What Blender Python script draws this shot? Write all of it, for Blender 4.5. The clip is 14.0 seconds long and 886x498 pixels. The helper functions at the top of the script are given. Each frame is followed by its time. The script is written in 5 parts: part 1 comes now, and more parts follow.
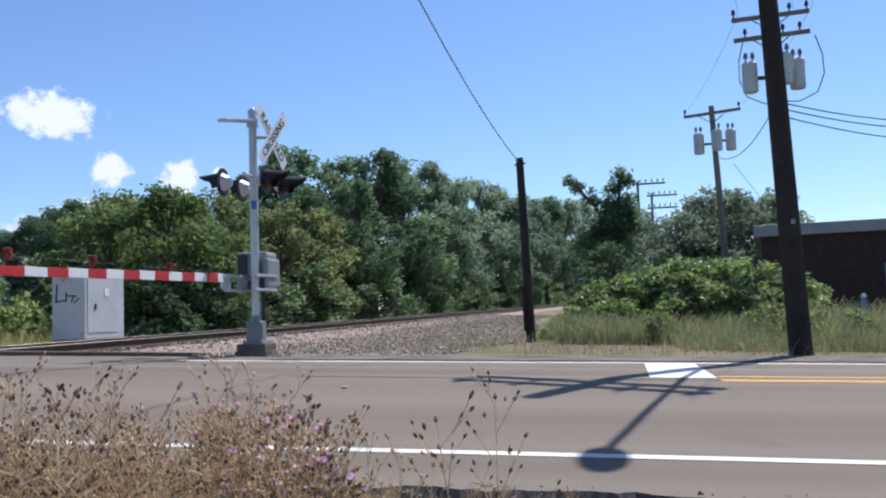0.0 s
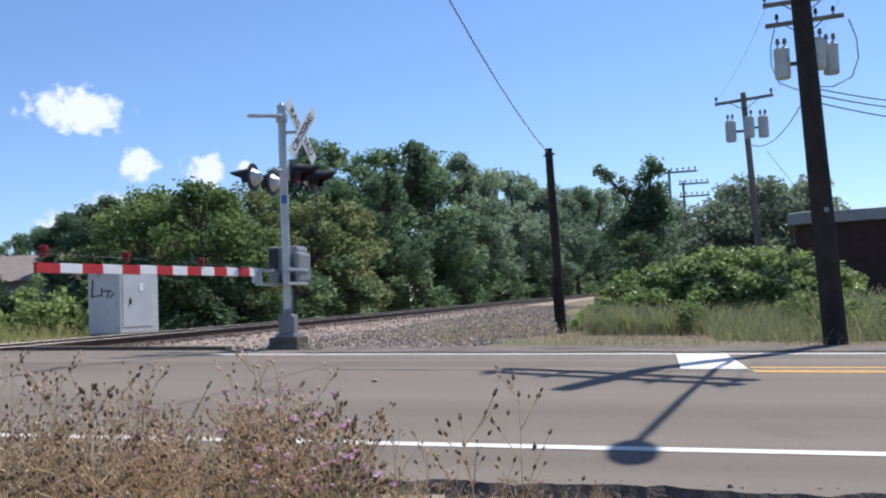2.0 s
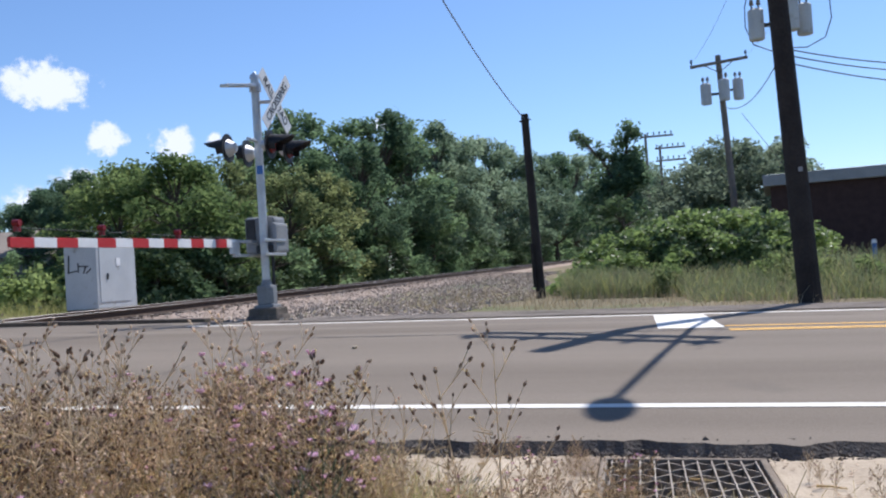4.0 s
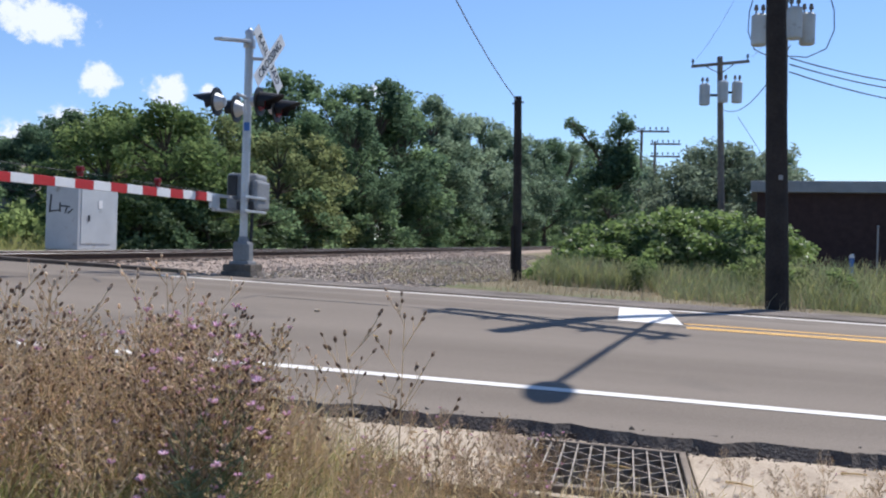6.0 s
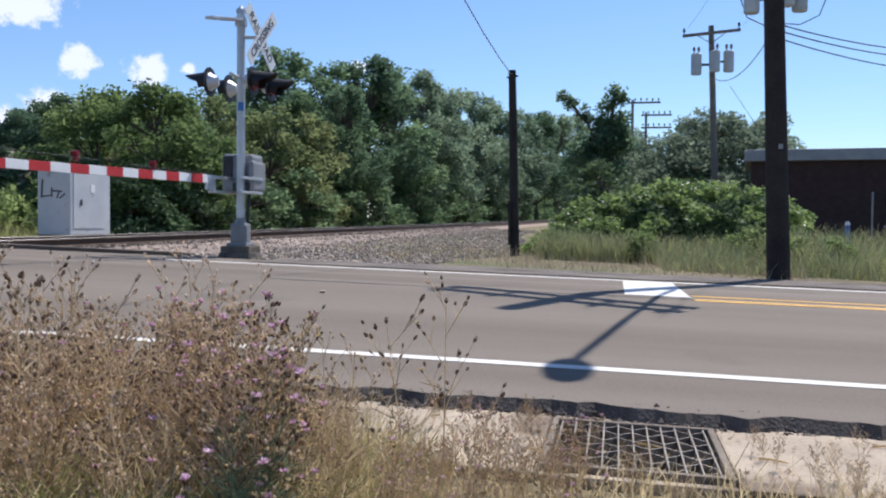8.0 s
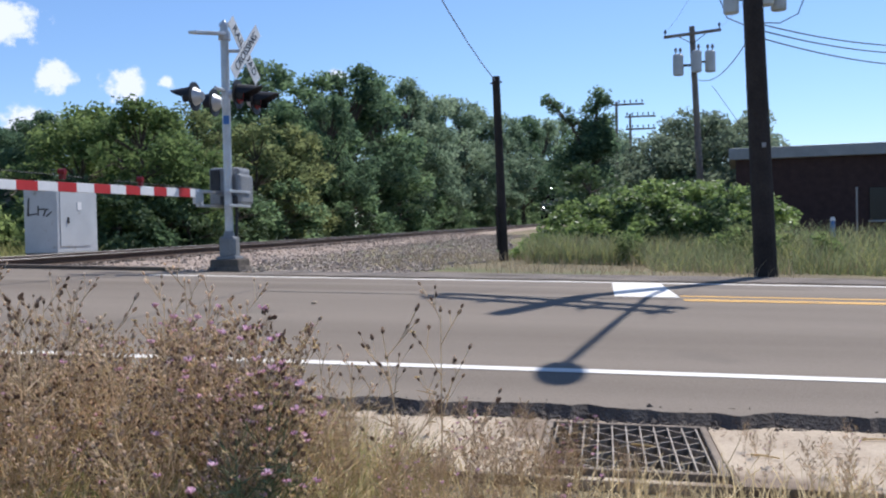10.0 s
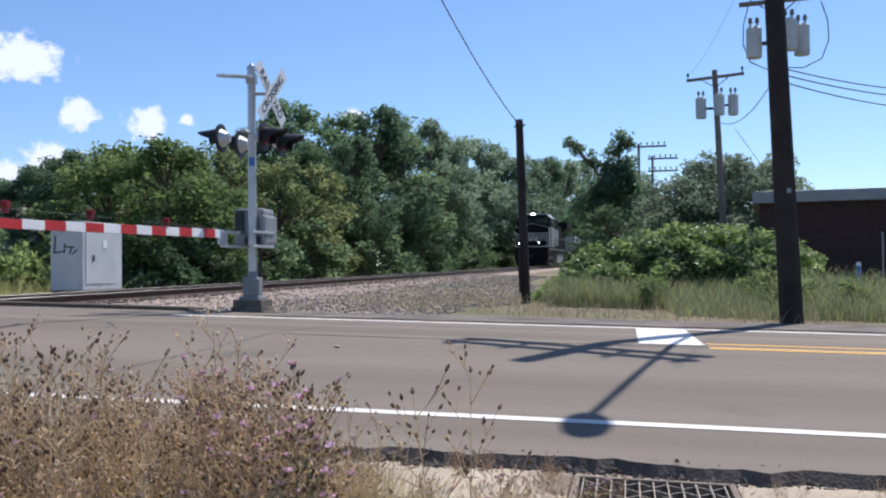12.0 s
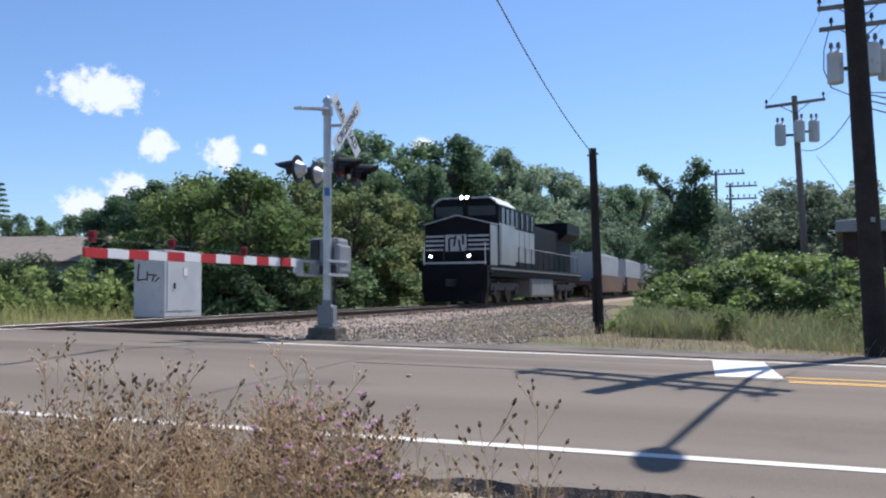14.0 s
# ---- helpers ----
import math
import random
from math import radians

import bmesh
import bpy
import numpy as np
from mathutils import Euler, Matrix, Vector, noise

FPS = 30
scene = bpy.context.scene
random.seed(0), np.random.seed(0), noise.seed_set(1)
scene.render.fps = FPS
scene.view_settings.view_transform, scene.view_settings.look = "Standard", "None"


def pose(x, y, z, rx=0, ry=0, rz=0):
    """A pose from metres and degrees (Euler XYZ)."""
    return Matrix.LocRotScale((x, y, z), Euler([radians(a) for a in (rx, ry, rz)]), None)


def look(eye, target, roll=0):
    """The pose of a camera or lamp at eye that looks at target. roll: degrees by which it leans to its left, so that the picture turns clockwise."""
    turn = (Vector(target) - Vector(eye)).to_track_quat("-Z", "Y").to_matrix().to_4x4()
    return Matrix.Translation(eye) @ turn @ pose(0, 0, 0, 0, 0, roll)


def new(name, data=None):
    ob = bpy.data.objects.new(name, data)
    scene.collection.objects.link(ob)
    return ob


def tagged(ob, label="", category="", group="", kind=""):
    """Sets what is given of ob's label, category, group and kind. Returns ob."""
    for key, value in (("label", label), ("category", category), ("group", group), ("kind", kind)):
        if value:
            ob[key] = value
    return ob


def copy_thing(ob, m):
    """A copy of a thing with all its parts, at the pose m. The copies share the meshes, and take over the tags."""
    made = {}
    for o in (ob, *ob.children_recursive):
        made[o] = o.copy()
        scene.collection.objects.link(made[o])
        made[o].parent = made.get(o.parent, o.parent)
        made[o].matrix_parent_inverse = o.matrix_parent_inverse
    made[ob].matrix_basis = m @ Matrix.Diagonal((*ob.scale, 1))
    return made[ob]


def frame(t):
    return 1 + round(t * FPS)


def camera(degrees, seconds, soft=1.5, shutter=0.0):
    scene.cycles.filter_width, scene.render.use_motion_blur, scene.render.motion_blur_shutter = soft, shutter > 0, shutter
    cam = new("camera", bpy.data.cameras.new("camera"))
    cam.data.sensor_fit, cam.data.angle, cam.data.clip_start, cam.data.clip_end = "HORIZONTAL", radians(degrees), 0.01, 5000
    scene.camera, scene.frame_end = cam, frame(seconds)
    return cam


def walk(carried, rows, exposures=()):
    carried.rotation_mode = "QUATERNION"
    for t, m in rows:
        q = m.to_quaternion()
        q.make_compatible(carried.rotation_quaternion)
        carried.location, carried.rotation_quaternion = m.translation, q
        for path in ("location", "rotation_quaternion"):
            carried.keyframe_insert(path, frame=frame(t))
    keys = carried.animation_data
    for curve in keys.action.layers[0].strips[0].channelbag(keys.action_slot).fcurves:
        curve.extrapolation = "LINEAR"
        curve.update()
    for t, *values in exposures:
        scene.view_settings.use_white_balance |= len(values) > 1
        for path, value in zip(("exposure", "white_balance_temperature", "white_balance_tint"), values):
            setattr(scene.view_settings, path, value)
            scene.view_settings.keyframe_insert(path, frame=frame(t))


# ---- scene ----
cam = camera(51.6, 14.0, soft=2.15)
PATH = [
    (0, (-0.077, -0.046, 0.793), (-0.466, 1.911, 0.93), -1.9),
    (0.5, (-0.087, -0.066, 0.797), (-0.496, 1.885, 0.957), -0.0),
    (1, (-0.093, -0.045, 0.79), (-0.513, 1.904, 0.944), 0.3),
    (1.5, (-0.07, -0.054, 0.822), (-0.516, 1.889, 0.983), -1.6),
    (2, (-0.053, -0.063, 0.811), (-0.508, 1.88, 0.931), -2.4),
    (2.5, (-0.077, -0.03, 0.812), (-0.577, 1.902, 0.942), -1.3),
    (3, (-0.061, -0.07, 0.797), (-0.478, 1.884, 0.869), -1.3),
    (3.5, (-0.075, -0.011, 0.812), (-0.538, 1.932, 0.919), -1.8),
    (3.7, (-0.067, -0.029, 0.796), (-0.489, 1.924, 0.883), -3.8),
    (5.8, (0.189, -0.163, 0.741), (-0.119, 1.813, 0.714), 1.4),
    (6, (0.15, -0.116, 0.764), (-0.24, 1.846, 0.76), 1.8),
    (6.5, (0.033, -0.103, 0.775), (-0.417, 1.842, 0.899), 0.5),
    (7, (-0.047, -0.07, 0.785), (-0.395, 1.899, 0.809), 0.3),
    (7.5, (-0.022, -0.068, 0.758), (-0.35, 1.905, 0.737), -0.7),
    (8, (0.01, -0.053, 0.776), (-0.361, 1.912, 0.72), 0.5),
    (8.2, (-0.003, -0.054, 0.767), (-0.386, 1.908, 0.702), 0.1),
    (10.3, (0.016, -0.133, 0.797), (-0.328, 1.837, 0.767), -1.2),
    (10.5, (0.023, -0.154, 0.813), (-0.322, 1.816, 0.791), -0.0),
    (11, (-0.006, -0.154, 0.815), (-0.392, 1.808, 0.818), -0.1),
    (11.5, (-0.006, -0.121, 0.835), (-0.451, 1.829, 0.846), -0.3),
    (12, (-0.015, -0.108, 0.838), (-0.405, 1.853, 0.883), -0.6),
    (12.5, (0.0, -0.132, 0.845), (-0.362, 1.835, 0.881), -0.2),
    (13, (0.017, -0.134, 0.839), (-0.366, 1.828, 0.897), -0.6),
    (13.5, (0.002, -0.133, 0.852), (-0.484, 1.806, 0.936), -0.4),
    (14, (0.006, -0.136, 0.852), (-0.538, 1.785, 0.96), -0.3),
]
walk(cam, [(t, look(eye, target, roll)) for t, eye, target, roll in PATH], exposures=[(0, 0.37, 5750, 14), (14, 0.37, 5750, 14)])

# ---- light: a high late-summer sun beyond the road, clear sky ----
SUN_ELEVATION, SUN_X, SUN_Y = 54.5, 0.266, 0.64
world = bpy.data.worlds.new("sky")
scene.world = world
world.use_nodes = True
wn, wl = world.node_tree.nodes, world.node_tree.links
sky = wn.new("ShaderNodeTexSky")
sky.sky_type = "NISHITA"
sky.sun_disc = False
sky.sun_elevation = radians(SUN_ELEVATION)
sky.sun_rotation = math.atan2(SUN_X, SUN_Y)
sky.air_density, sky.dust_density, sky.ozone_density = 1.0, 0.2, 5.0
wl.new(sky.outputs[0], wn["Background"].inputs[0])
wn["Background"].inputs[1].default_value = 0.1
sun = new("sun", bpy.data.lights.new("sun", "SUN"))
sun.data.energy, sun.data.angle, sun.data.color = 4.6, radians(0.38), (1.0, 0.92, 0.79)
sun.matrix_world = look((SUN_X * 60, SUN_Y * 60, 60 * math.hypot(SUN_X, SUN_Y) * math.tan(radians(SUN_ELEVATION))), (0, 0, 0))


# ---- materials ----
def material(name, low, high, rough=0.8, metal=0.0, scale=6.0, fine=60.0, bump=0.2, dist=0.01, island=0.0, through_light=0.0, gloss=0.3, spots=None, stretch=None):
    """A procedural surface: two noises of different size between two colours, fine relief, optional piece-to-piece change and stains."""
    m = bpy.data.materials.new(name)
    m.use_nodes = True
    n, l = m.node_tree.nodes, m.node_tree.links
    b = n["Principled BSDF"]
    b.inputs["Roughness"].default_value, b.inputs["Metallic"].default_value = rough, metal
    b.inputs["Specular IOR Level"].default_value = gloss
    co = n.new("ShaderNodeTexCoord")
    big, small = n.new("ShaderNodeTexNoise"), n.new("ShaderNodeTexNoise")
    for node, s in ((big, scale), (small, fine)):
        node.inputs["Scale"].default_value, node.inputs["Detail"].default_value = s, 6
        l.new(co.outputs["Object"], node.inputs["Vector"])
    if stretch:
        mp = n.new("ShaderNodeMapping")
        mp.inputs["Scale"].default_value = stretch
        l.new(co.outputs["Object"], mp.inputs["Vector"])
        l.new(mp.outputs[0], big.inputs["Vector"])
    mixf = n.new("ShaderNodeMath")
    mixf.operation = "MULTIPLY_ADD"
    mixf.inputs[1].default_value, mixf.inputs[2].default_value = 0.6, 0.0
    half = n.new("ShaderNodeMath")
    half.operation = "MULTIPLY_ADD"
    half.inputs[1].default_value = 0.4
    l.new(big.outputs[0], mixf.inputs[0])
    l.new(small.outputs[0], half.inputs[0])
    l.new(mixf.outputs[0], half.inputs[2])
    value = half.outputs[0]
    if island:
        g = n.new("ShaderNodeNewGeometry")
        info = n.new("ShaderNodeObjectInfo")
        add = n.new("ShaderNodeMath")
        add.operation = "ADD"
        l.new(g.outputs["Random Per Island"], add.inputs[0])
        l.new(info.outputs["Random"], add.inputs[1])
        mad = n.new("ShaderNodeMath")
        mad.operation = "MULTIPLY_ADD"
        mad.inputs[1].default_value = island
        l.new(add.outputs[0], mad.inputs[0])
        sub = n.new("ShaderNodeMath")
        sub.operation = "SUBTRACT"
        sub.inputs[1].default_value = island
        l.new(value, mad.inputs[2])
        l.new(mad.outputs[0], sub.inputs[0])
        value = sub.outputs[0]
    ramp = n.new("ShaderNodeValToRGB")
    ramp.color_ramp.elements[0].position, ramp.color_ramp.elements[1].position = 0.3, 0.7
    ramp.color_ramp.elements[0].color, ramp.color_ramp.elements[1].color = (*low, 1), (*high, 1)
    l.new(value, ramp.inputs[0])
    colour = ramp.outputs[0]
    if spots:
        tint, size, amount = spots
        st = n.new("ShaderNodeTexNoise")
        st.inputs["Scale"].default_value, st.inputs["Detail"].default_value = size, 8
        l.new(co.outputs["Object"], st.inputs["Vector"])
        sr = n.new("ShaderNodeValToRGB")
        sr.color_ramp.elements[0].position, sr.color_ramp.elements[1].position = 0.62 - amount, 0.72 - amount
        l.new(st.outputs[0], sr.inputs[0])
        mx = n.new("ShaderNodeMix")
        mx.data_type = "RGBA"
        mx.inputs["B"].default_value = (*tint, 1)
        l.new(sr.outputs[0], mx.inputs["Factor"])
        l.new(colour, mx.inputs["A"])
        colour = mx.outputs["Result"]
    l.new(colour, b.inputs["Base Color"])
    if bump:
        bp = n.new("ShaderNodeBump")
        bp.inputs["Strength"].default_value, bp.inputs["Distance"].default_value = bump, dist
        l.new(small.outputs[0], bp.inputs["Height"])
        l.new(bp.outputs[0], b.inputs["Normal"])
    if through_light:
        tr = n.new("ShaderNodeBsdfTranslucent")
        l.new(colour, tr.inputs[0])
        ms = n.new("ShaderNodeMixShader")
        ms.inputs[0].default_value = through_light
        l.new(b.outputs[0], ms.inputs[1])
        l.new(tr.outputs[0], ms.inputs[2])
        l.new(ms.outputs[0], n["Material Output"].inputs[0])
    return m


def glowing(name, colour, strength):
    m = bpy.data.materials.new(name)
    m.use_nodes = True
    b = m.node_tree.nodes["Principled BSDF"]
    b.inputs["Base Color"].default_value = (*colour, 1)
    b.inputs["Emission Color"].default_value = (*colour, 1)
    b.inputs["Emission Strength"].default_value = strength
    return m


ASPHALT = material("asphalt", (0.132, 0.108, 0.083), (0.248, 0.209, 0.166), 0.92, 0, 0.55, 90, 0.5, 0.006, gloss=0.15, spots=((0.14, 0.119, 0.097), 0.5, 0.03), stretch=(0.12, 1.6, 1))
OLD_ASPHALT = material("worn_asphalt", (0.075, 0.06, 0.05), (0.2, 0.17, 0.14), 0.95, 0, 6, 60, 0.9, 0.02)
TAR = material("crack_sealant", (0.05, 0.048, 0.045), (0.08, 0.076, 0.07), 0.7, 0, 4, 50, 0.2)
WHITE_LINE = material("white_road_paint", (0.6, 0.56, 0.49), (0.8, 0.76, 0.68), 0.7, 0, 3, 70, 0.3, 0.004, spots=((0.35, 0.34, 0.32), 9, -0.03))
YELLOW_LINE = material("yellow_road_paint", (0.55, 0.3, 0.05), (0.7, 0.4, 0.08), 0.7, 0, 3, 70, 0.3, 0.004)
CONCRETE = material("pale_concrete", (0.3, 0.235, 0.165), (0.52, 0.43, 0.315), 0.9, 0, 2.4, 45, 0.6, 0.01, spots=((0.2, 0.15, 0.105), 1.7, 0.1))
DIRT = material("dry_soil_and_grass", (0.12, 0.1, 0.055), (0.27, 0.22, 0.13), 1.0, 0, 0.5, 14, 0.8, 0.05, spots=((0.1, 0.13, 0.045), 0.25, 0.1))
BALLAST = material("ballast_bed", (0.22, 0.165, 0.125), (0.45, 0.355, 0.28), 1.0, 0, 1.3, 16, 1.0, 0.06)
STONE = material("crushed_stone", (0.22, 0.165, 0.125), (0.55, 0.45, 0.36), 0.9, 0, 3, 30, 0.2, island=0.35)
RAIL = material("rusted_rail_steel", (0.06, 0.04, 0.03), (0.13, 0.085, 0.06), 0.6, 0.5, 5, 40, 0.3)
RAIL_TOP = material("polished_rail_head", (0.16, 0.15, 0.14), (0.26, 0.25, 0.24), 0.5, 0.8, 5, 40, 0.1)
TIE = material("weathered_tie_wood", (0.07, 0.055, 0.045), (0.16, 0.13, 0.1), 0.95, 0, 5, 40, 0.6)
GALV = material("galvanised_steel", (0.4, 0.41, 0.42), (0.62, 0.63, 0.64), 0.45, 0.6, 3, 40, 0.15)
DUST_GREY = material("weathered_grey_steel", (0.2, 0.205, 0.21), (0.33, 0.335, 0.34), 0.6, 0.3, 2.5, 30, 0.2)
BLUE_PAINT = material("blue_paint", (0.05, 0.13, 0.36), (0.08, 0.2, 0.5), 0.5, 0, 2, 30, 0.1)
DARK_STEEL = material("dark_steel", (0.03, 0.03, 0.032), (0.07, 0.07, 0.07), 0.55, 0.3, 5, 40, 0.2)
BLACK_PAINT = material("matt_black_paint", (0.01, 0.01, 0.012), (0.025, 0.025, 0.028), 0.5, 0, 5, 40, 0.1)
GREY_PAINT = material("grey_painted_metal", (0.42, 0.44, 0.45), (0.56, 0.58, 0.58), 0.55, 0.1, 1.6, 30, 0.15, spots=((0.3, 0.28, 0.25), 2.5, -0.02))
WHITE_PAINT = material("white_paint", (0.66, 0.66, 0.65), (0.8, 0.8, 0.79), 0.5, 0, 2, 30, 0.1)
STRIPE_PAINT = material("dusty_white_stripe", (0.4, 0.4, 0.42), (0.55, 0.55, 0.56), 0.6, 0, 2, 30, 0.1)
RED_PAINT = material("red_reflective_paint", (0.38, 0.02, 0.022), (0.52, 0.04, 0.038), 0.45, 0, 2, 30, 0.1)
RED_LENS = material("red_lens", (0.14, 0.008, 0.01), (0.22, 0.014, 0.014), 0.3, 0, 2, 30, 0.0)
POLE_WOOD = material("creosoted_pole_wood", (0.016, 0.014, 0.014), (0.05, 0.042, 0.037), 0.9, 0, 2.5, 30, 0.7, 0.02)
PALE_WOOD = material("weathered_grey_pole_wood", (0.13, 0.115, 0.1), (0.24, 0.21, 0.18), 0.9, 0, 2.5, 30, 0.6, 0.02)
CABLE = material("black_cable", (0.02, 0.02, 0.022), (0.05, 0.05, 0.05), 0.6, 0, 5, 40, 0.0)
PALE_CABLE = material("grey_wire", (0.16, 0.17, 0.19), (0.25, 0.26, 0.28), 0.5, 0.3, 5, 40, 0.0)
BRICK = material("dark_red_brick", (0.032, 0.02, 0.02), (0.065, 0.04, 0.038), 0.9, 0, 4, 30, 0.5)
ROOF = material("brown_shingle_roof", (0.2, 0.165, 0.135), (0.31, 0.265, 0.22), 0.95, 0, 2, 18, 0.6)
FASCIA = material("grey_metal_fascia", (0.2, 0.215, 0.23), (0.3, 0.315, 0.33), 0.5, 0.3, 2, 30, 0.1)
BARK = material("bark", (0.05, 0.04, 0.03), (0.13, 0.105, 0.08), 0.95, 0, 4, 25, 0.8)
# Dark and mid greens, their blue lifted to imitate haze.
LEAF_DARK = material("hazy_dark_green_leaves", (0.078, 0.13, 0.078), (0.19, 0.27, 0.145), 0.8, 0, 0.35, 3, 0.0, island=0.28, through_light=0.62, gloss=0.12)
LEAF_MID = material("hazy_mid_green_leaves", (0.11, 0.175, 0.088), (0.25, 0.345, 0.17), 0.8, 0, 0.35, 3, 0.0, island=0.28, through_light=0.62, gloss=0.12)
LEAF_LIGHT = material("light_green_leaves", (0.11, 0.165, 0.06), (0.3, 0.37, 0.135), 0.8, 0, 0.35, 3, 0.0, island=0.28, through_light=0.6, gloss=0.12)
LEAF_OLIVE = material("olive_green_leaves", (0.13, 0.165, 0.07), (0.3, 0.33, 0.14), 0.8, 0, 0.35, 3, 0.0, island=0.28, through_light=0.6, gloss=0.12)
LEAF_GREY = material("silvery_green_leaves", (0.095, 0.135, 0.09), (0.25, 0.3, 0.2), 0.8, 0, 0.35, 3, 0.0, island=0.28, through_light=0.58, gloss=0.12)
DULL_STRAW = material("dull_dry_grass", (0.2, 0.165, 0.1), (0.4, 0.33, 0.215), 0.9, 0, 2, 20, 0.0, island=0.3, through_light=0.35)
STRAW = material("dry_straw_grass", (0.46, 0.36, 0.19), (0.82, 0.68, 0.43), 0.8, 0, 2, 20, 0.0, island=0.35, through_light=0.62)
GREEN_GRASS = material("green_grass", (0.2, 0.22, 0.07), (0.43, 0.42, 0.17), 0.8, 0, 1, 20, 0.0, island=0.3, through_light=0.55)
MEADOW = material("pale_grey_green_grass", (0.15, 0.185, 0.085), (0.38, 0.41, 0.22), 0.8, 0, 0.6, 8, 0.0, island=0.3, through_light=0.4)
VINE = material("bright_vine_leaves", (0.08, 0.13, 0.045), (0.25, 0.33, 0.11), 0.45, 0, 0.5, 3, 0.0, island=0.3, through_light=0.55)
# Shaded copy of the vine leaves: inner shade put into a darker green.
VINE_DARK = material("shade_darkened_leaves", (0.05, 0.085, 0.04), (0.14, 0.2, 0.09), 0.6, 0, 0.5, 3, 0.0, island=0.3, through_light=0.4)
# Far trees: haze painted into the leaf colour, paler and bluer.
LEAF_HAZE = material("haze_tinted_leaves", (0.13, 0.19, 0.12), (0.33, 0.41, 0.27), 0.8, 0, 0.35, 3, 0.0, island=0.28, through_light=0.62, gloss=0.12)
GRAVEL = material("grey_brown_gravel", (0.1, 0.085, 0.07), (0.26, 0.22, 0.185), 1.0, 0, 1.2, 35, 1.0, 0.03, spots=((0.1, 0.085, 0.065), 0.9, 0.06))
STEM = material("dry_weed_stem", (0.48, 0.38, 0.25), (0.84, 0.71, 0.52), 0.85, 0, 4, 30, 0.0, island=0.3, through_light=0.6)
BUD = material("brown_seed_head", (0.24, 0.16, 0.11), (0.9, 0.76, 0.6), 0.9, 0, 4, 30, 0.0, island=0.45, through_light=0.6)
PETAL = material("purple_thistle_petal", (0.72, 0.42, 0.56), (0.88, 0.66, 0.75), 0.7, 0, 4, 30, 0.0, island=0.3, through_light=0.3)
GREEN_STEM = material("grey_green_weed_leaf", (0.19, 0.225, 0.12), (0.37, 0.4, 0.24), 0.8, 0, 4, 30, 0.0, island=0.3, through_light=0.3)
IRON = material("rusty_cast_iron", (0.09, 0.06, 0.045), (0.2, 0.15, 0.12), 0.7, 0.4, 6, 60, 0.4)
GRATE_BAR = material("worn_pale_iron", (0.2, 0.165, 0.13), (0.38, 0.325, 0.265), 0.7, 0.2, 6, 60, 0.3)
FRAME_IRON = material("dirty_grey_frame", (0.16, 0.125, 0.09), (0.28, 0.225, 0.17), 0.9, 0, 8, 60, 0.4)
# Near-black: the shade down the drain is put into the colour.
PIT = material("drain_pit_painted_shade", (0.006, 0.005, 0.004), (0.015, 0.011, 0.009), 0.9, 0, 4, 30, 0.3)
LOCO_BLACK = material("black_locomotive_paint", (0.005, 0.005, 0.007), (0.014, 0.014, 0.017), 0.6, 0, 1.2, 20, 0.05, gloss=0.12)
# Sky sheen and sun glare on the black sides, put into a grey base.
LOCO_SIDE = material("black_paint_painted_sheen", (0.14, 0.14, 0.15), (0.32, 0.32, 0.33), 0.3, 0, 0.8, 14, 0.08, gloss=0.8)
GLASS_DARK = material("tinted_cab_glass", (0.01, 0.012, 0.014), (0.02, 0.022, 0.025), 0.2, 0, 2, 20, 0.0, gloss=0.3)
CONTAINER = material("pale_container_paint", (0.5, 0.52, 0.53), (0.64, 0.65, 0.66), 0.5, 0.1, 0.6, 12, 0.1)
CAR_BROWN = material("brown_well_car_paint", (0.1, 0.06, 0.04), (0.2, 0.12, 0.08), 0.7, 0.1, 1, 20, 0.2)
HEADLIGHT = glowing("lit_headlight", (1.0, 0.97, 0.88), 14)


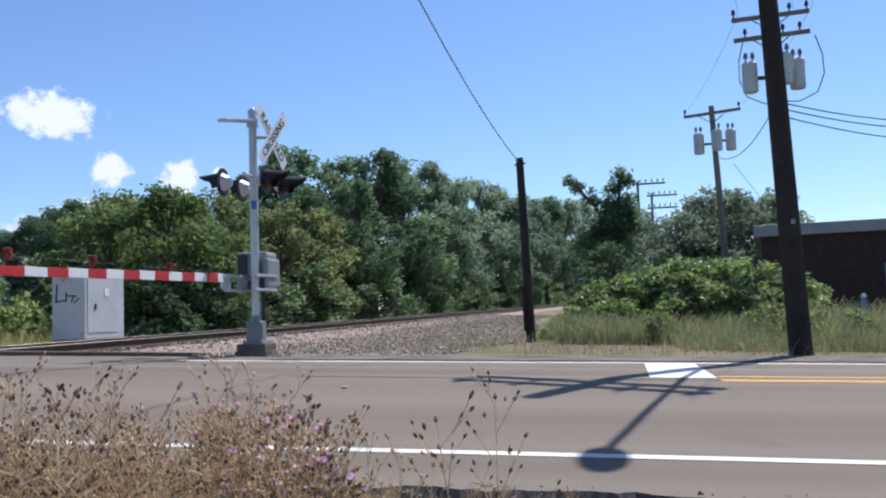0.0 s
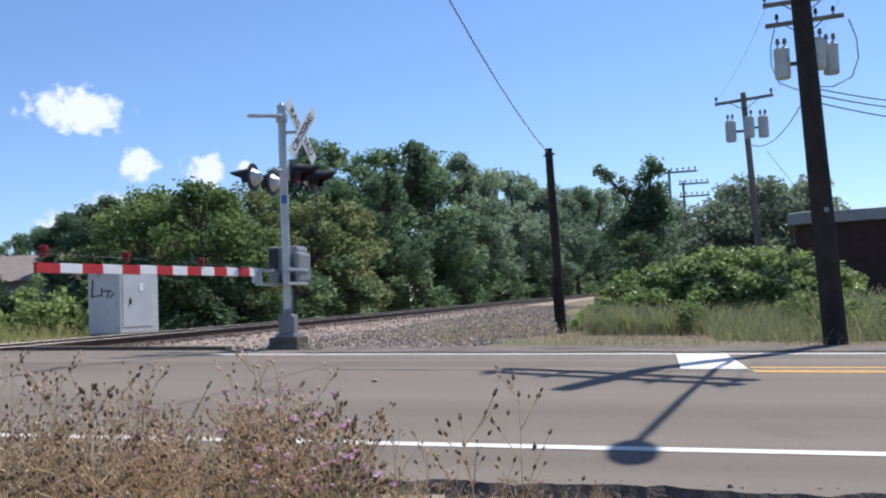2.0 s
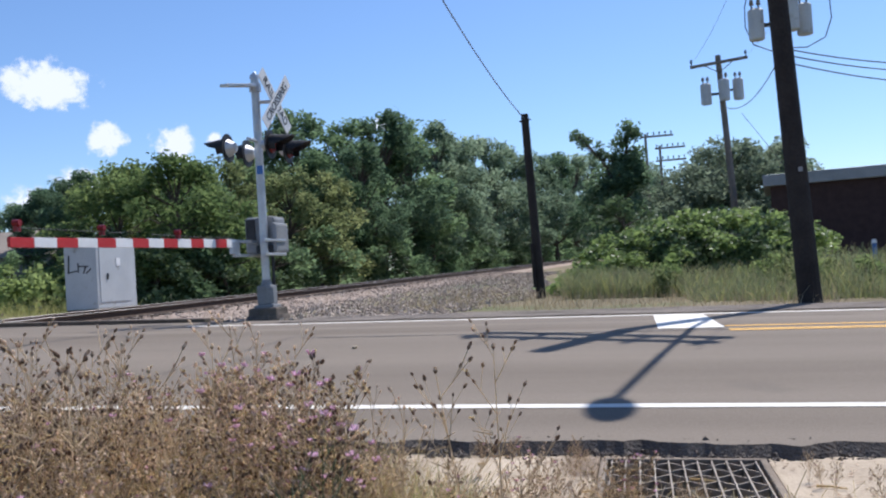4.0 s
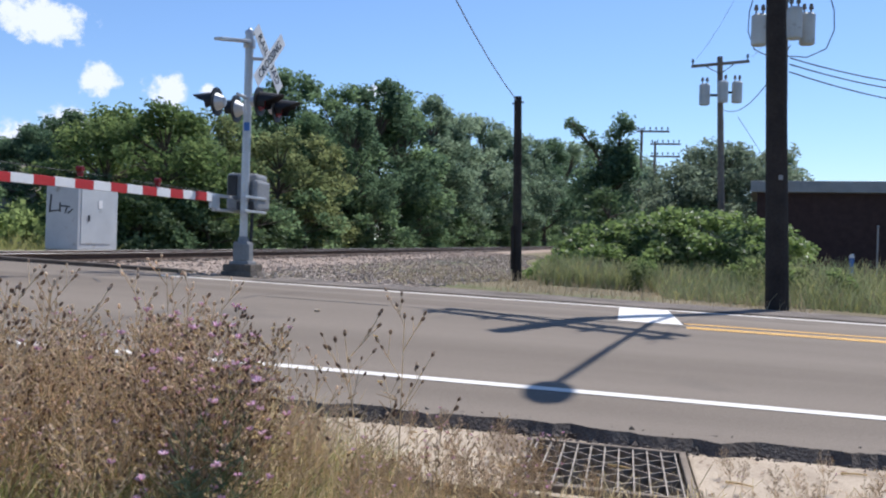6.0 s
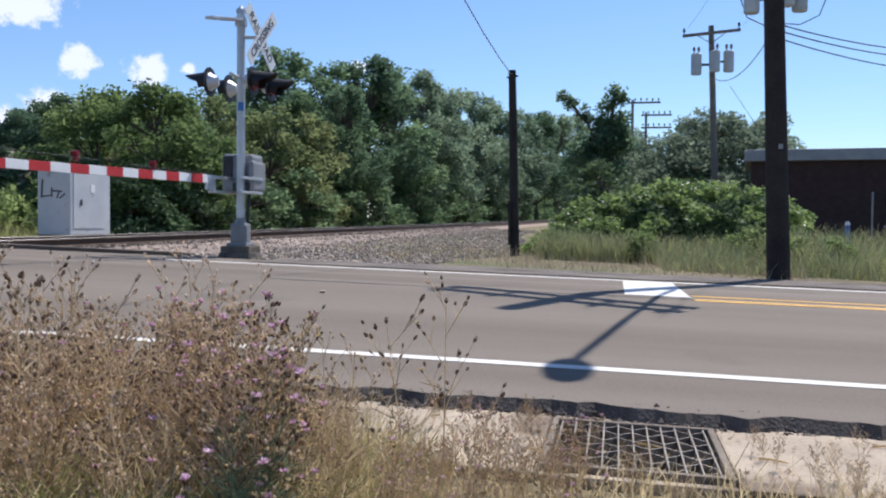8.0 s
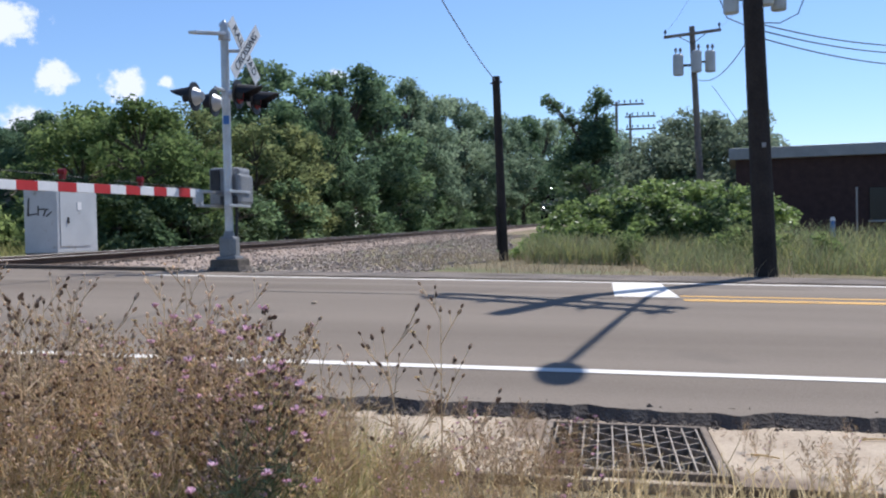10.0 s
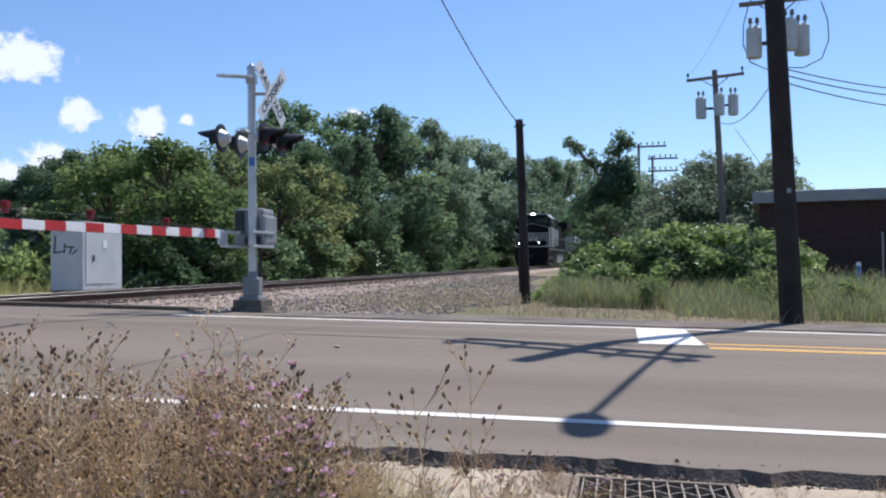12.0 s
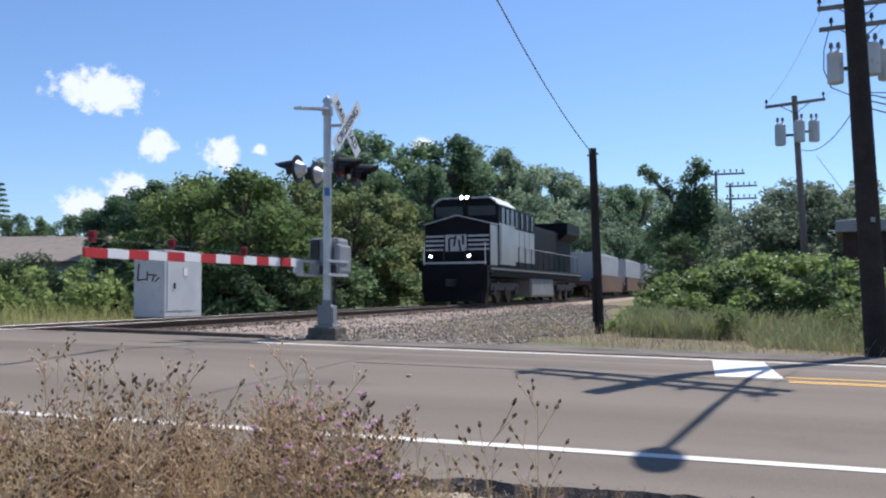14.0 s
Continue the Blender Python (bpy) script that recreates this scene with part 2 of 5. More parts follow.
def cloud_material():
    """White vapour: broken up by noise, thinning out towards the rim; its own glow replaces sunlight."""
    m = bpy.data.materials.new("glowing_cloud_vapour")
    m.use_nodes = True
    n, l = m.node_tree.nodes, m.node_tree.links
    n.remove(n["Principled BSDF"])
    uv = n.new("ShaderNodeUVMap")
    info = n.new("ShaderNodeObjectInfo")
    co = n.new("ShaderNodeTexCoord")
    ns = n.new("ShaderNodeTexNoise")
    ns.noise_dimensions = "4D"
    ns.inputs["Scale"].default_value, ns.inputs["Detail"].default_value, ns.inputs["Roughness"].default_value = 0.045, 7, 0.58
    w = n.new("ShaderNodeMath")
    w.operation = "MULTIPLY"
    w.inputs[1].default_value = 50
    l.new(info.outputs["Random"], w.inputs[0])
    l.new(w.outputs[0], ns.inputs["W"])
    l.new(co.outputs["Object"], ns.inputs["Vector"])
    dist = n.new("ShaderNodeVectorMath")
    dist.operation = "DISTANCE"
    dist.inputs[1].default_value = (0.5, 0.5, 0)
    l.new(uv.outputs[0], dist.inputs[0])
    fall = n.new("ShaderNodeMath")
    fall.operation = "MULTIPLY_ADD"
    fall.inputs[1].default_value, fall.inputs[2].default_value = -2.0, 0.62
    l.new(dist.outputs["Value"], fall.inputs[0])
    add = n.new("ShaderNodeMath")
    add.operation = "MULTIPLY_ADD"
    add.inputs[1].default_value = 1.7
    l.new(ns.outputs[0], add.inputs[0])
    l.new(fall.outputs[0], add.inputs[2])
    ramp = n.new("ShaderNodeMapRange")
    ramp.interpolation_type = "SMOOTHSTEP"
    ramp.inputs["From Min"].default_value, ramp.inputs["From Max"].default_value = 0.62, 1.05
    l.new(add.outputs[0], ramp.inputs["Value"])
    em, tr, mix = n.new("ShaderNodeEmission"), n.new("ShaderNodeBsdfTransparent"), n.new("ShaderNodeMixShader")
    em.inputs["Color"].default_value, em.inputs["Strength"].default_value = (0.93, 0.95, 1.0, 1), 0.8
    l.new(ramp.outputs[0], mix.inputs[0])
    l.new(tr.outputs[0], mix.inputs[1])
    l.new(em.outputs[0], mix.inputs[2])
    l.new(mix.outputs[0], n["Material Output"].inputs[0])
    return m


CLOUD = cloud_material()


# ---- building helpers ----
def part(name, bm, mat, parent=None, label="", smooth=False, kind=""):
    me = bpy.data.meshes.new(name)
    bm.to_mesh(me)
    bm.free()
    me.materials.append(mat)
    if smooth:
        me.shade_smooth()
    ob = new(name, me)
    ob.parent = parent
    return tagged(ob, label, kind=kind)


def shared(name, me, parent, m):
    ob = new(name, me)
    ob.parent, ob.matrix_basis = parent, m
    return ob


def thing(name, m, label, category, group="", kind=""):
    ob = new(name)
    ob.empty_display_size = 0.2
    ob.matrix_basis = m
    return tagged(ob, label, category, group, kind)


def box(bm, c, s, rot=None, bevel=0.0):
    m = Matrix.Translation(c) @ (rot or Matrix()) @ Matrix.Diagonal((*s, 1))
    made = bmesh.ops.create_cube(bm, size=1, matrix=m)["verts"]
    if bevel:
        edges = {e for v in made for e in v.link_edges}
        bmesh.ops.bevel(bm, geom=list(edges), offset=bevel, segments=2, affect="EDGES", profile=0.6)


def rod(bm, a, b, r0, r1=None, seg=10, caps=True):
    a, b = Vector(a), Vector(b)
    d = b - a
    m = Matrix.Translation((a + b) / 2) @ d.to_track_quat("Z", "Y").to_matrix().to_4x4()
    bmesh.ops.create_cone(bm, cap_ends=caps, segments=seg, radius1=r0, radius2=r0 if r1 is None else r1, depth=d.length, matrix=m)


def ball(bm, c, r, sub=2, squash=(1, 1, 1)):
    bmesh.ops.create_icosphere(bm, subdivisions=sub, radius=r, matrix=Matrix.Translation(c) @ Matrix.Diagonal((*squash, 1)))


def made(shape, *args, **kw):
    bm = bmesh.new()
    shape(bm, *args, **kw)
    return bm


def prism(bm, outline, axis_from, axis_to, plane="yz"):
    """A closed outline in one plane pushed out along the third axis."""
    put = {"yz": lambda a, u, v: (a, u, v), "xz": lambda a, u, v: (u, a, v), "xy": lambda a, u, v: (u, v, a)}[plane]
    lo = [bm.verts.new(put(axis_from, u, v)) for u, v in outline]
    hi = [bm.verts.new(put(axis_to, u, v)) for u, v in outline]
    n = len(outline)
    faces = [bm.faces.new(lo), bm.faces.new(hi)]
    for i in range(n):
        faces.append(bm.faces.new((lo[i], lo[(i + 1) % n], hi[(i + 1) % n], hi[i])))
    bmesh.ops.recalc_face_normals(bm, faces=faces)


def quads_mesh(name, centres, u, v, mat):
    """Many loose quads from arrays of centres and half-axes."""
    n = len(centres)
    co = np.stack([centres - u - v, centres + u - v, centres + u + v, centres - u + v], 1).reshape(-1, 3)
    me = bpy.data.meshes.new(name)
    me.vertices.add(4 * n)
    me.vertices.foreach_set("co", co.astype(np.float32).ravel())
    me.loops.add(4 * n)
    me.loops.foreach_set("vertex_index", np.arange(4 * n, dtype=np.int32))
    me.polygons.add(n)
    me.polygons.foreach_set("loop_start", np.arange(0, 4 * n, 4, dtype=np.int32))
    me.update(calc_edges=True)
    me.validate()
    me.materials.append(mat)
    return me


def wire(name, points, r, mat, label, category="cable", sag=0.0):
    """A cable hung through points, sagging between them."""
    cu = bpy.data.curves.new(name, "CURVE")
    cu.dimensions, cu.bevel_depth, cu.bevel_resolution = "3D", r, 2
    line = []
    for a, b in zip(points, points[1:]):
        a, b = Vector(a), Vector(b)
        for i in range(14):
            k = i / 14
            p = a.lerp(b, k)
            p.z -= sag * 4 * k * (1 - k)
            line.append(p)
    line.append(Vector(points[-1]))
    sp = cu.splines.new("POLY")
    sp.points.add(len(line) - 1)
    for q, p in zip(sp.points, line):
        q.co = (*p, 1)
    cu.materials.append(mat)
    me = bpy.data.meshes.new_from_object(new("tmp", cu))
    bpy.data.objects.remove(bpy.data.objects["tmp"])
    ob = new(name, me)
    return tagged(ob, label, category)


# ---- the lie of the land ----
def lerp_table(v, rows):
    if v <= rows[0][0]:
        return rows[0][1]
    for (a, p), (b, q) in zip(rows, rows[1:]):
        if v <= b:
            return p + (q - p) * (v - a) / (b - a)
    return rows[-1][1]


ROAD_NEAR, NEAR_LINE, CENTRE, FAR_LINE, ROAD_FAR = 4.25, 5.1, 9.0, 12.2, 13.55
SECTION = [(4.0, -0.07), (5.1, -0.03), (9.0, 0.105), (12.2, 0.045), (13.6, 0.03)]


def grade(x):
    """The road climbs towards the crossing."""
    return -0.027 * max(-12.5, min(8.0, x))


def road_z(x, y):
    return grade(x) + lerp_table(y, SECTION)


TRACK_BEND = [(15, 0), (28, -0.25), (38, -0.45), (49, -0.56), (60, -0.52), (71, -0.47), (82, -0.3), (93, -0.03), (104, 0.4), (115, 0.62), (125, 0.75), (200, 1.2)]


def track_x(y):
    if y < 15:
        return -12.3 + 0.12 * (y - 15)
    bend = (lerp_table(y - 5, TRACK_BEND) + 2 * lerp_table(y, TRACK_BEND) + lerp_table(y + 5, TRACK_BEND)) / 4
    if y < 117:
        return bend - 7.8 - 4.5 * ((117 - y) / 102) ** 2.9
    return bend - 7.8 + 0.0006 * (y - 117) ** 2


def rail_z(y):
    if y < 13.4:
        return road_z(-12.5, y) - 0.02
    return 0.36 + 0.0098 * min(max(y - 14, 0), 120)


def ease(a, b, v):
    k = max(0.0, min(1.0, (v - a) / (b - a)))
    return k * k * (3 - 2 * k)


def ground_z(x, y):
    if y < 4.6:
        z = grade(x) * ease(-40, 4, y) - 0.16 + 0.03 * noise.noise((x * 0.8, y * 0.8, 0))
        return z
    if y < 13.5:
        return road_z(x, y) - 0.15
    k = ease(13.5, 16, y)
    z = (grade(x) + 0.02) * (1 - ease(16, 60, y)) + 0.03 * k * noise.noise((x * 0.5, y * 0.5, 3))
    d = abs(x - track_x(y))
    lift = 1 - ease(2.4, 11.0, d)
    bed = rail_z(y) - 0.3
    return z + (bed - z) * lift * ease(13.5, 15.0, y)


# ---- ground, road, verge ----
def ground():
    xs = np.unique(np.concatenate([-np.geomspace(40, 2500, 14), np.arange(-40, 40.1, 0.5), np.geomspace(40, 2500, 14)]))
    ys = np.unique(np.concatenate([-np.geomspace(6, 2500, 14), np.arange(-6, 60, 0.5), np.geomspace(60, 2500, 26)]))
    verts = [(x, y, ground_z(x, y)) for y in ys for x in xs]
    w = len(xs)
    faces = [(j * w + i, j * w + i + 1, (j + 1) * w + i + 1, (j + 1) * w + i) for j in range(len(ys) - 1) for i in range(w - 1)]
    me = bpy.data.meshes.new("ground")
    me.from_pydata(verts, [], faces)
    me.materials.append(DIRT)
    me.shade_smooth()
    tagged(new("ground", me), "dry roadside soil with sparse weeds and grass", "ground", kind="structure")


def strip(name, x0, x1, y0, y1, lift, mat, step=0.5, thick=0.0, wobble=0.0, fine=0.2):
    """A ribbon that lies on the road's own surface."""
    bm = bmesh.new()
    cols, n = [], max(1, round((x1 - x0) / step))
    ys = [y0] + [y for y, _ in SECTION if y0 + 0.05 < y < y1 - 0.05] + [y1]
    for i in range(n + 1):
        x = x0 + (x1 - x0) * i / n
        col = []
        for k, y in enumerate(ys):
            yy = y
            if wobble and k == 0:
                yy += wobble * (noise.noise((x * 1.1, 0, 7)) + 0.7 * noise.noise((x * 4.3, 0, 2)) + 0.35 * noise.noise((x * 9.0, 0, 5)) + 0.2 * noise.noise((x * 27.0, 0, 8)))
            col.append(bm.verts.new((x, yy, road_z(x, yy) + lift)))
        if thick:
            col.insert(0, bm.verts.new((x, col[0].co.y - 0.06 - 0.02 * noise.noise((x * 4, 1, 1)), col[0].co.z - thick)))
            col.append(bm.verts.new((x, col[-1].co.y + 0.12, col[-1].co.z - thick)))
        cols.append(col)
    for a, b in zip(cols, cols[1:]):
        for j in range(len(a) - 1):
            f = bm.faces.new((a[j], b[j], b[j + 1], a[j + 1]))
            if thick and j == 0:
                f.material_index = 1
    ob = part(name, bm, mat)
    ob.data.materials.append(OLD_ASPHALT)
    return ob


def road():
    tagged(strip("road", -70, 70, ROAD_NEAR, ROAD_FAR, 0, ASPHALT, 0.04, 0.085, 0.1), "worn sunlit grey asphalt two-lane road", "road", kind="structure")
    for name, y, x0, x1, w in (("edge_line", NEAR_LINE, -60, 60, 0.11), ("edge_line", FAR_LINE, -6.5, 60, 0.22)):
        tagged(strip(name, x0, x1, y - w / 2, y + w / 2, 0.004, WHITE_LINE), "white painted line along the road edge", "road marking", kind="structure")
    for y in (CENTRE - 0.22, CENTRE + 0.2):
        tagged(strip("centre_line", 0.74, 60, y - 0.085, y + 0.085, 0.004, YELLOW_LINE), "yellow painted double centre line", "road marking", kind="structure")
    tagged(strip("stop_line", 0.1, 0.72, CENTRE - 0.05, FAR_LINE - 0.17, 0.006, WHITE_LINE, 0.2), "broad white painted stop line before the crossing", "road marking", kind="structure")
    tagged(strip("gravel_shoulder", -5.3, 60, FAR_LINE + 0.42, 14.3, 0.012, GRAVEL, 0.15, 0, 0.16), "grey brown gravel shoulder along the road", "shoulder", kind="structure")


ground()
road()


# ---- railway ----
def railway():
    track = thing("railway_track", pose(0, 0, 0), "rusty steel rails on ties in pale stone ballast", "railway track", kind="structure")
    ys = list(np.concatenate([np.arange(-6, 120, 1.5), np.arange(120, 480, 4)]))
    for side in (-0.7525, 0.7525):
        for nm, prof, mat in (("rail", [(-0.07, -0.17), (0.07, -0.17), (0.07, -0.155), (0.015, -0.14), (0.015, -0.045), (0.036, -0.035), (0.036, -0.004), (-0.036, -0.004), (-0.036, -0.035), (-0.015, -0.045), (-0.015, -0.14), (-0.07, -0.155)], RAIL),
                              ("rail_head", [(-0.034, -0.004), (0.034, -0.004), (0.028, 0.002), (-0.028, 0.002)], RAIL_TOP)):
            bm = bmesh.new()
            rings = [[bm.verts.new((track_x(y) + side + u, y, rail_z(y) + v)) for u, v in prof] for y in ys]
            for a, b in zip(rings, rings[1:]):
                for i in range(len(prof)):
                    j = (i + 1) % len(prof)
                    bm.faces.new((a[i], a[j], b[j], b[i]))
            bmesh.ops.recalc_face_normals(bm, faces=bm.faces)
            part(nm, bm, mat, track)
    tie = bpy.data.meshes.new("tie")
    bm = made(box, (0, 0, 0), (2.6, 0.23, 0.18), bevel=0.012)
    bm.to_mesh(tie)
    bm.free()
    tie.materials.append(TIE)
    for x0, x1, py, z in ((-10.9, -7.0, 13.85, 0.2), (-10.6, -6.9, 14.12, 0.17)):
        bm = made(box, ((x0 + x1) / 2, py, z + 0.05), (x1 - x0, 0.24, 0.16), Matrix.Rotation(0.03, 4, "Y"), 0.02)
        part("crossing_timber", bm, TIE, track, "low dark brown beam beside the crossing")
    y = 13.9
    while y < 110:
        shared("tie", tie, track, pose(track_x(y) + random.uniform(-0.04, 0.04), y, rail_z(y) - 0.262 + random.uniform(-0.01, 0.01), 0, 0, -3.2 + random.uniform(-1, 1)))
        y += 0.53


def ballast():
    bm = bmesh.new()
    prof = [(-4.2, -0.55), (-2.2, -0.27), (-1.2, -0.2), (1.2, -0.2), (2.2, -0.27), (6.4, -0.42), (9.8, -0.62)]
    ys = [13.65, 14.2] + list(np.arange(15, 120, 1.0)) + list(np.arange(120, 480, 4))
    rings = []
    for y in ys:
        taper = ease(13.6, 16, y)
        shrink = 1 - 0.55 * ease(19, 48, y)
        ring = []
        for u, v in prof:
            uu = u if u < 2.3 else 2.2 + (u - 2.2) * shrink
            x = track_x(y) + uu + (0.25 * noise.noise((y * 0.4, u, 0)) if abs(u) > 3 else 0)
            z = rail_z(y) + v + 0.03 * noise.noise((x, y, 0))
            if abs(u) > 3:
                z = ground_z(x, y) - 0.02
            elif u > 2:
                z = max(z, ground_z(x, y) + 0.02)
            ring.append(bm.verts.new((x, y, z)))
        rings.append(ring)
    for a, b in zip(rings, rings[1:]):
        for i in range(len(prof) - 1):
            bm.faces.new((a[i], a[i + 1], b[i + 1], b[i]))
    tagged(part("ballast_bed", bm, BALLAST), "pale crushed stone ballast bed of the railway", "ballast", kind="structure")
    # loose stones on the bed's near flank
    rng = np.random.default_rng(3)
    base = np.array([(1, 0, 0), (-1, 0, 0), (0, 1, 0), (0, -1, 0), (0, 0, 1), (0, 0, -1)], float)
    tri = np.array([(0, 2, 4), (2, 1, 4), (1, 3, 4), (3, 0, 4), (2, 0, 5), (1, 2, 5), (3, 1, 5), (0, 3, 5)])
    vs, fs = [], []
    n = 14000
    yy = 13.9 + 40 * rng.random(n) ** 1.7
    for k in range(n):
        y = yy[k]
        reach = 2.2 + 7.2 * (1 - 0.55 * ease(19, 48, y))
        x = track_x(y) + rng.uniform(-2.6, reach)
        d = x - track_x(y)
        z = rail_z(y) - 0.2 if abs(d) < 1.3 else max(ground_z(x, y), rail_z(y) - 0.2 - 0.08 * max(0, abs(d) - 1.2)) + 0.0
        s = rng.uniform(0.02, 0.05) * (1 + 0.4 * ease(25, 50, y))
        q = np.array(Euler(rng.uniform(0, 6, 3)).to_matrix())
        vs.append((base * s * rng.uniform(0.6, 1.2, 3)) @ q.T + (x, y, z + s * 0.3))
        fs.append(tri + 6 * k)
    me = bpy.data.meshes.new("ballast_stones")
    me.from_pydata(np.concatenate(vs).tolist(), [], np.concatenate(fs).tolist())
    me.materials.append(STONE)
    tagged(new("ballast_stones", me), "loose pale crushed stones beside the rails", "gravel", kind="stuff")


railway()
ballast()


# ---- trees and shrubs ----
def leaf_cloud(name, clumps, per, size, mat, seed, flat=0.5):
    """Leaves scattered in shells round clump centres (x, y, z, radius)."""
    rng = np.random.default_rng(seed)
    cs = []
    for x, y, z, r in clumps:
        n = max(20, int(per * r * r))
        d = rng.normal(size=(n, 3))
        d /= np.linalg.norm(d, axis=1)[:, None]
        rad = r * (0.3 + 0.95 * rng.random(n) ** 0.65) * (1 + 0.25 * np.sin(5 * d[:, 0] + x) * np.cos(4 * d[:, 2] + y))
        cs.append(np.array((x, y, z)) + d * rad[:, None] * (1, 1, 0.8))
    c = np.concatenate(cs)
    n = len(c)
    u = rng.normal(size=(n, 3))
    u[:, 2] *= flat
    u /= np.linalg.norm(u, axis=1)[:, None]
    w = rng.normal(size=(n, 3))
    v = np.cross(u, w)
    v /= np.linalg.norm(v, axis=1)[:, None]
    s = size * rng.uniform(0.6, 1.3, n)[:, None]
    return quads_mesh(name, c, u * s, v * s * 0.55, mat)


def tree_kind(name, label, height, spread, mat, seed, low=0.25, per=640, size=0.084, clumps=54, top=1.0):
    """A tapered trunk, limbs to every leaf clump, and an uneven crown."""
    rng = random.Random(seed)
    t = thing(name, pose(0, 0, 0), label, "tree" if height > 3.5 else "shrub")
    bm = bmesh.new()
    bend = (rng.uniform(-0.3, 0.3), rng.uniform(-0.3, 0.3))
    tops = [(0, 0, -0.3)]
    for i in range(1, 6):
        k = i / 5
        tops.append((bend[0] * k * height * 0.15 + rng.uniform(-0.1, 0.1), bend[1] * k * height * 0.15 + rng.uniform(-0.1, 0.1), height * 0.8 * k))
    r0 = 0.022 * height + 0.03
    for i, (a, b) in enumerate(zip(tops, tops[1:])):
        rod(bm, a, b, r0 * (1 - i * 0.17), r0 * (0.83 - i * 0.17), 8, False)
    cl = []
    for i in range(clumps):
        k = low + (1 - low) * ((i + rng.random()) / clumps)
        wide = spread * (0.55 + 0.45 * math.sin(math.pi * min(1, (k - low) / (1 - low) * 0.85 + 0.15))) * (1 - 0.55 * max(0, k - 0.6) / 0.4 * top)
        a, rad = rng.uniform(0, 6.283), wide * math.sqrt(rng.uniform(0.15, 1))
        r = (0.12 + 0.11 * rng.random()) * spread * (1.1 - 0.4 * k) + 0.12
        p = (rad * math.cos(a), rad * math.sin(a), height * k - r * 0.5)
        cl.append((*p, r))
        q = tops[max(1, min(4, int(k * 5)))]
        rod(bm, (q[0], q[1], min(q[2], p[2])), p, r0 * 0.28, 0.012, 5, False)
    part("trunk", bm, BARK, t)
    me = leaf_cloud("crown", cl, per, size, mat, seed)
    crown = new("crown", me)
    crown.parent = t
    return t


def woods():
    kinds = {
        "d": tree_kind("tree", "tall dark green leafy tree beside the railway", 10, 3.3, LEAF_DARK, 11),
        "m": tree_kind("tree", "mid-green leafy tree in the trackside wood", 10, 3.0, LEAF_MID, 12),
        "l": tree_kind("tree", "broad light green leafy tree near the crossing", 6, 3.0, LEAF_LIGHT, 13, low=0.12, clumps=58, size=0.075),
        "o": tree_kind("tree", "olive green feathery tree near the crossing", 5.5, 2.2, LEAF_OLIVE, 14, low=0.1, clumps=44, size=0.07),
        "g": tree_kind("tree", "round silvery green tree behind the brick building", 6, 3.4, LEAF_GREY, 15, low=0.1, clumps=60, size=0.078, top=0.6),
        "h": tree_kind("tree", "distant leafy tree along the railway, haze in its green", 10, 3.2, LEAF_HAZE, 19),
        "s": tree_kind("shrub", "dense green shrub at the foot of the wood", 3.0, 1.9, LEAF_MID, 16, low=0.05, clumps=26, size=0.075),
        # leaves darkened to paint in the shade at the wood's foot
        "k": tree_kind("shrub", "dense shrub at the foot of the wood, shade in its leaf colour", 3.2, 2.0, VINE_DARK, 17, low=0.05, clumps=26, size=0.075),
    }
    rng = random.Random(5)
    used = set()

    def put(code, x, y, h):
        k = kinds[code]
        full = {"d": 10, "m": 10, "l": 6, "o": 5.5, "g": 6, "s": 3.0, "k": 3.2, "h": 10}[code]
        s = h / full
        if code not in used:
            used.add(code)
            k.matrix_basis = pose(x, y, ground_z(x, y) - 0.02, 0, 0, rng.uniform(0, 360)) @ Matrix.Diagonal((s, s, s, 1))
            return
        k2 = copy_thing(k, pose(0, 0, 0))
        k2.matrix_basis = pose(x, y, ground_z(x, y) - 0.02, 0, 0, rng.uniform(0, 360)) @ Matrix.Diagonal((s * rng.uniform(0.95, 1.2), s * rng.uniform(0.95, 1.2), s, 1))
    for row in (WOOD_A, WOOD_B, WOOD_C, WOOD_D):
        for code, x, y, h in row:
            put(code, x, y, h)
    # undergrowth along the wood's edge
    for i in range(34):
        y = 31 + i * 2.6
        put("sk"[i % 2], track_x(y) - rng.uniform(4.6, 6.2), y, rng.uniform(2.2, 3.4) * (1 + 0.01 * i))
    for i in range(16):
        y = 120 + i * 6
        put("sk"[i % 2], track_x(y) - rng.uniform(5.5, 7.5), y, rng.uniform(4.5, 6.0))
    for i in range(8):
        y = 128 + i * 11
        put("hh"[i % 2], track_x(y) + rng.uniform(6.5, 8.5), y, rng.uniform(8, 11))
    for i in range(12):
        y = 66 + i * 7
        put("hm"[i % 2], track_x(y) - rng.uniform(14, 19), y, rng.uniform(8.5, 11))


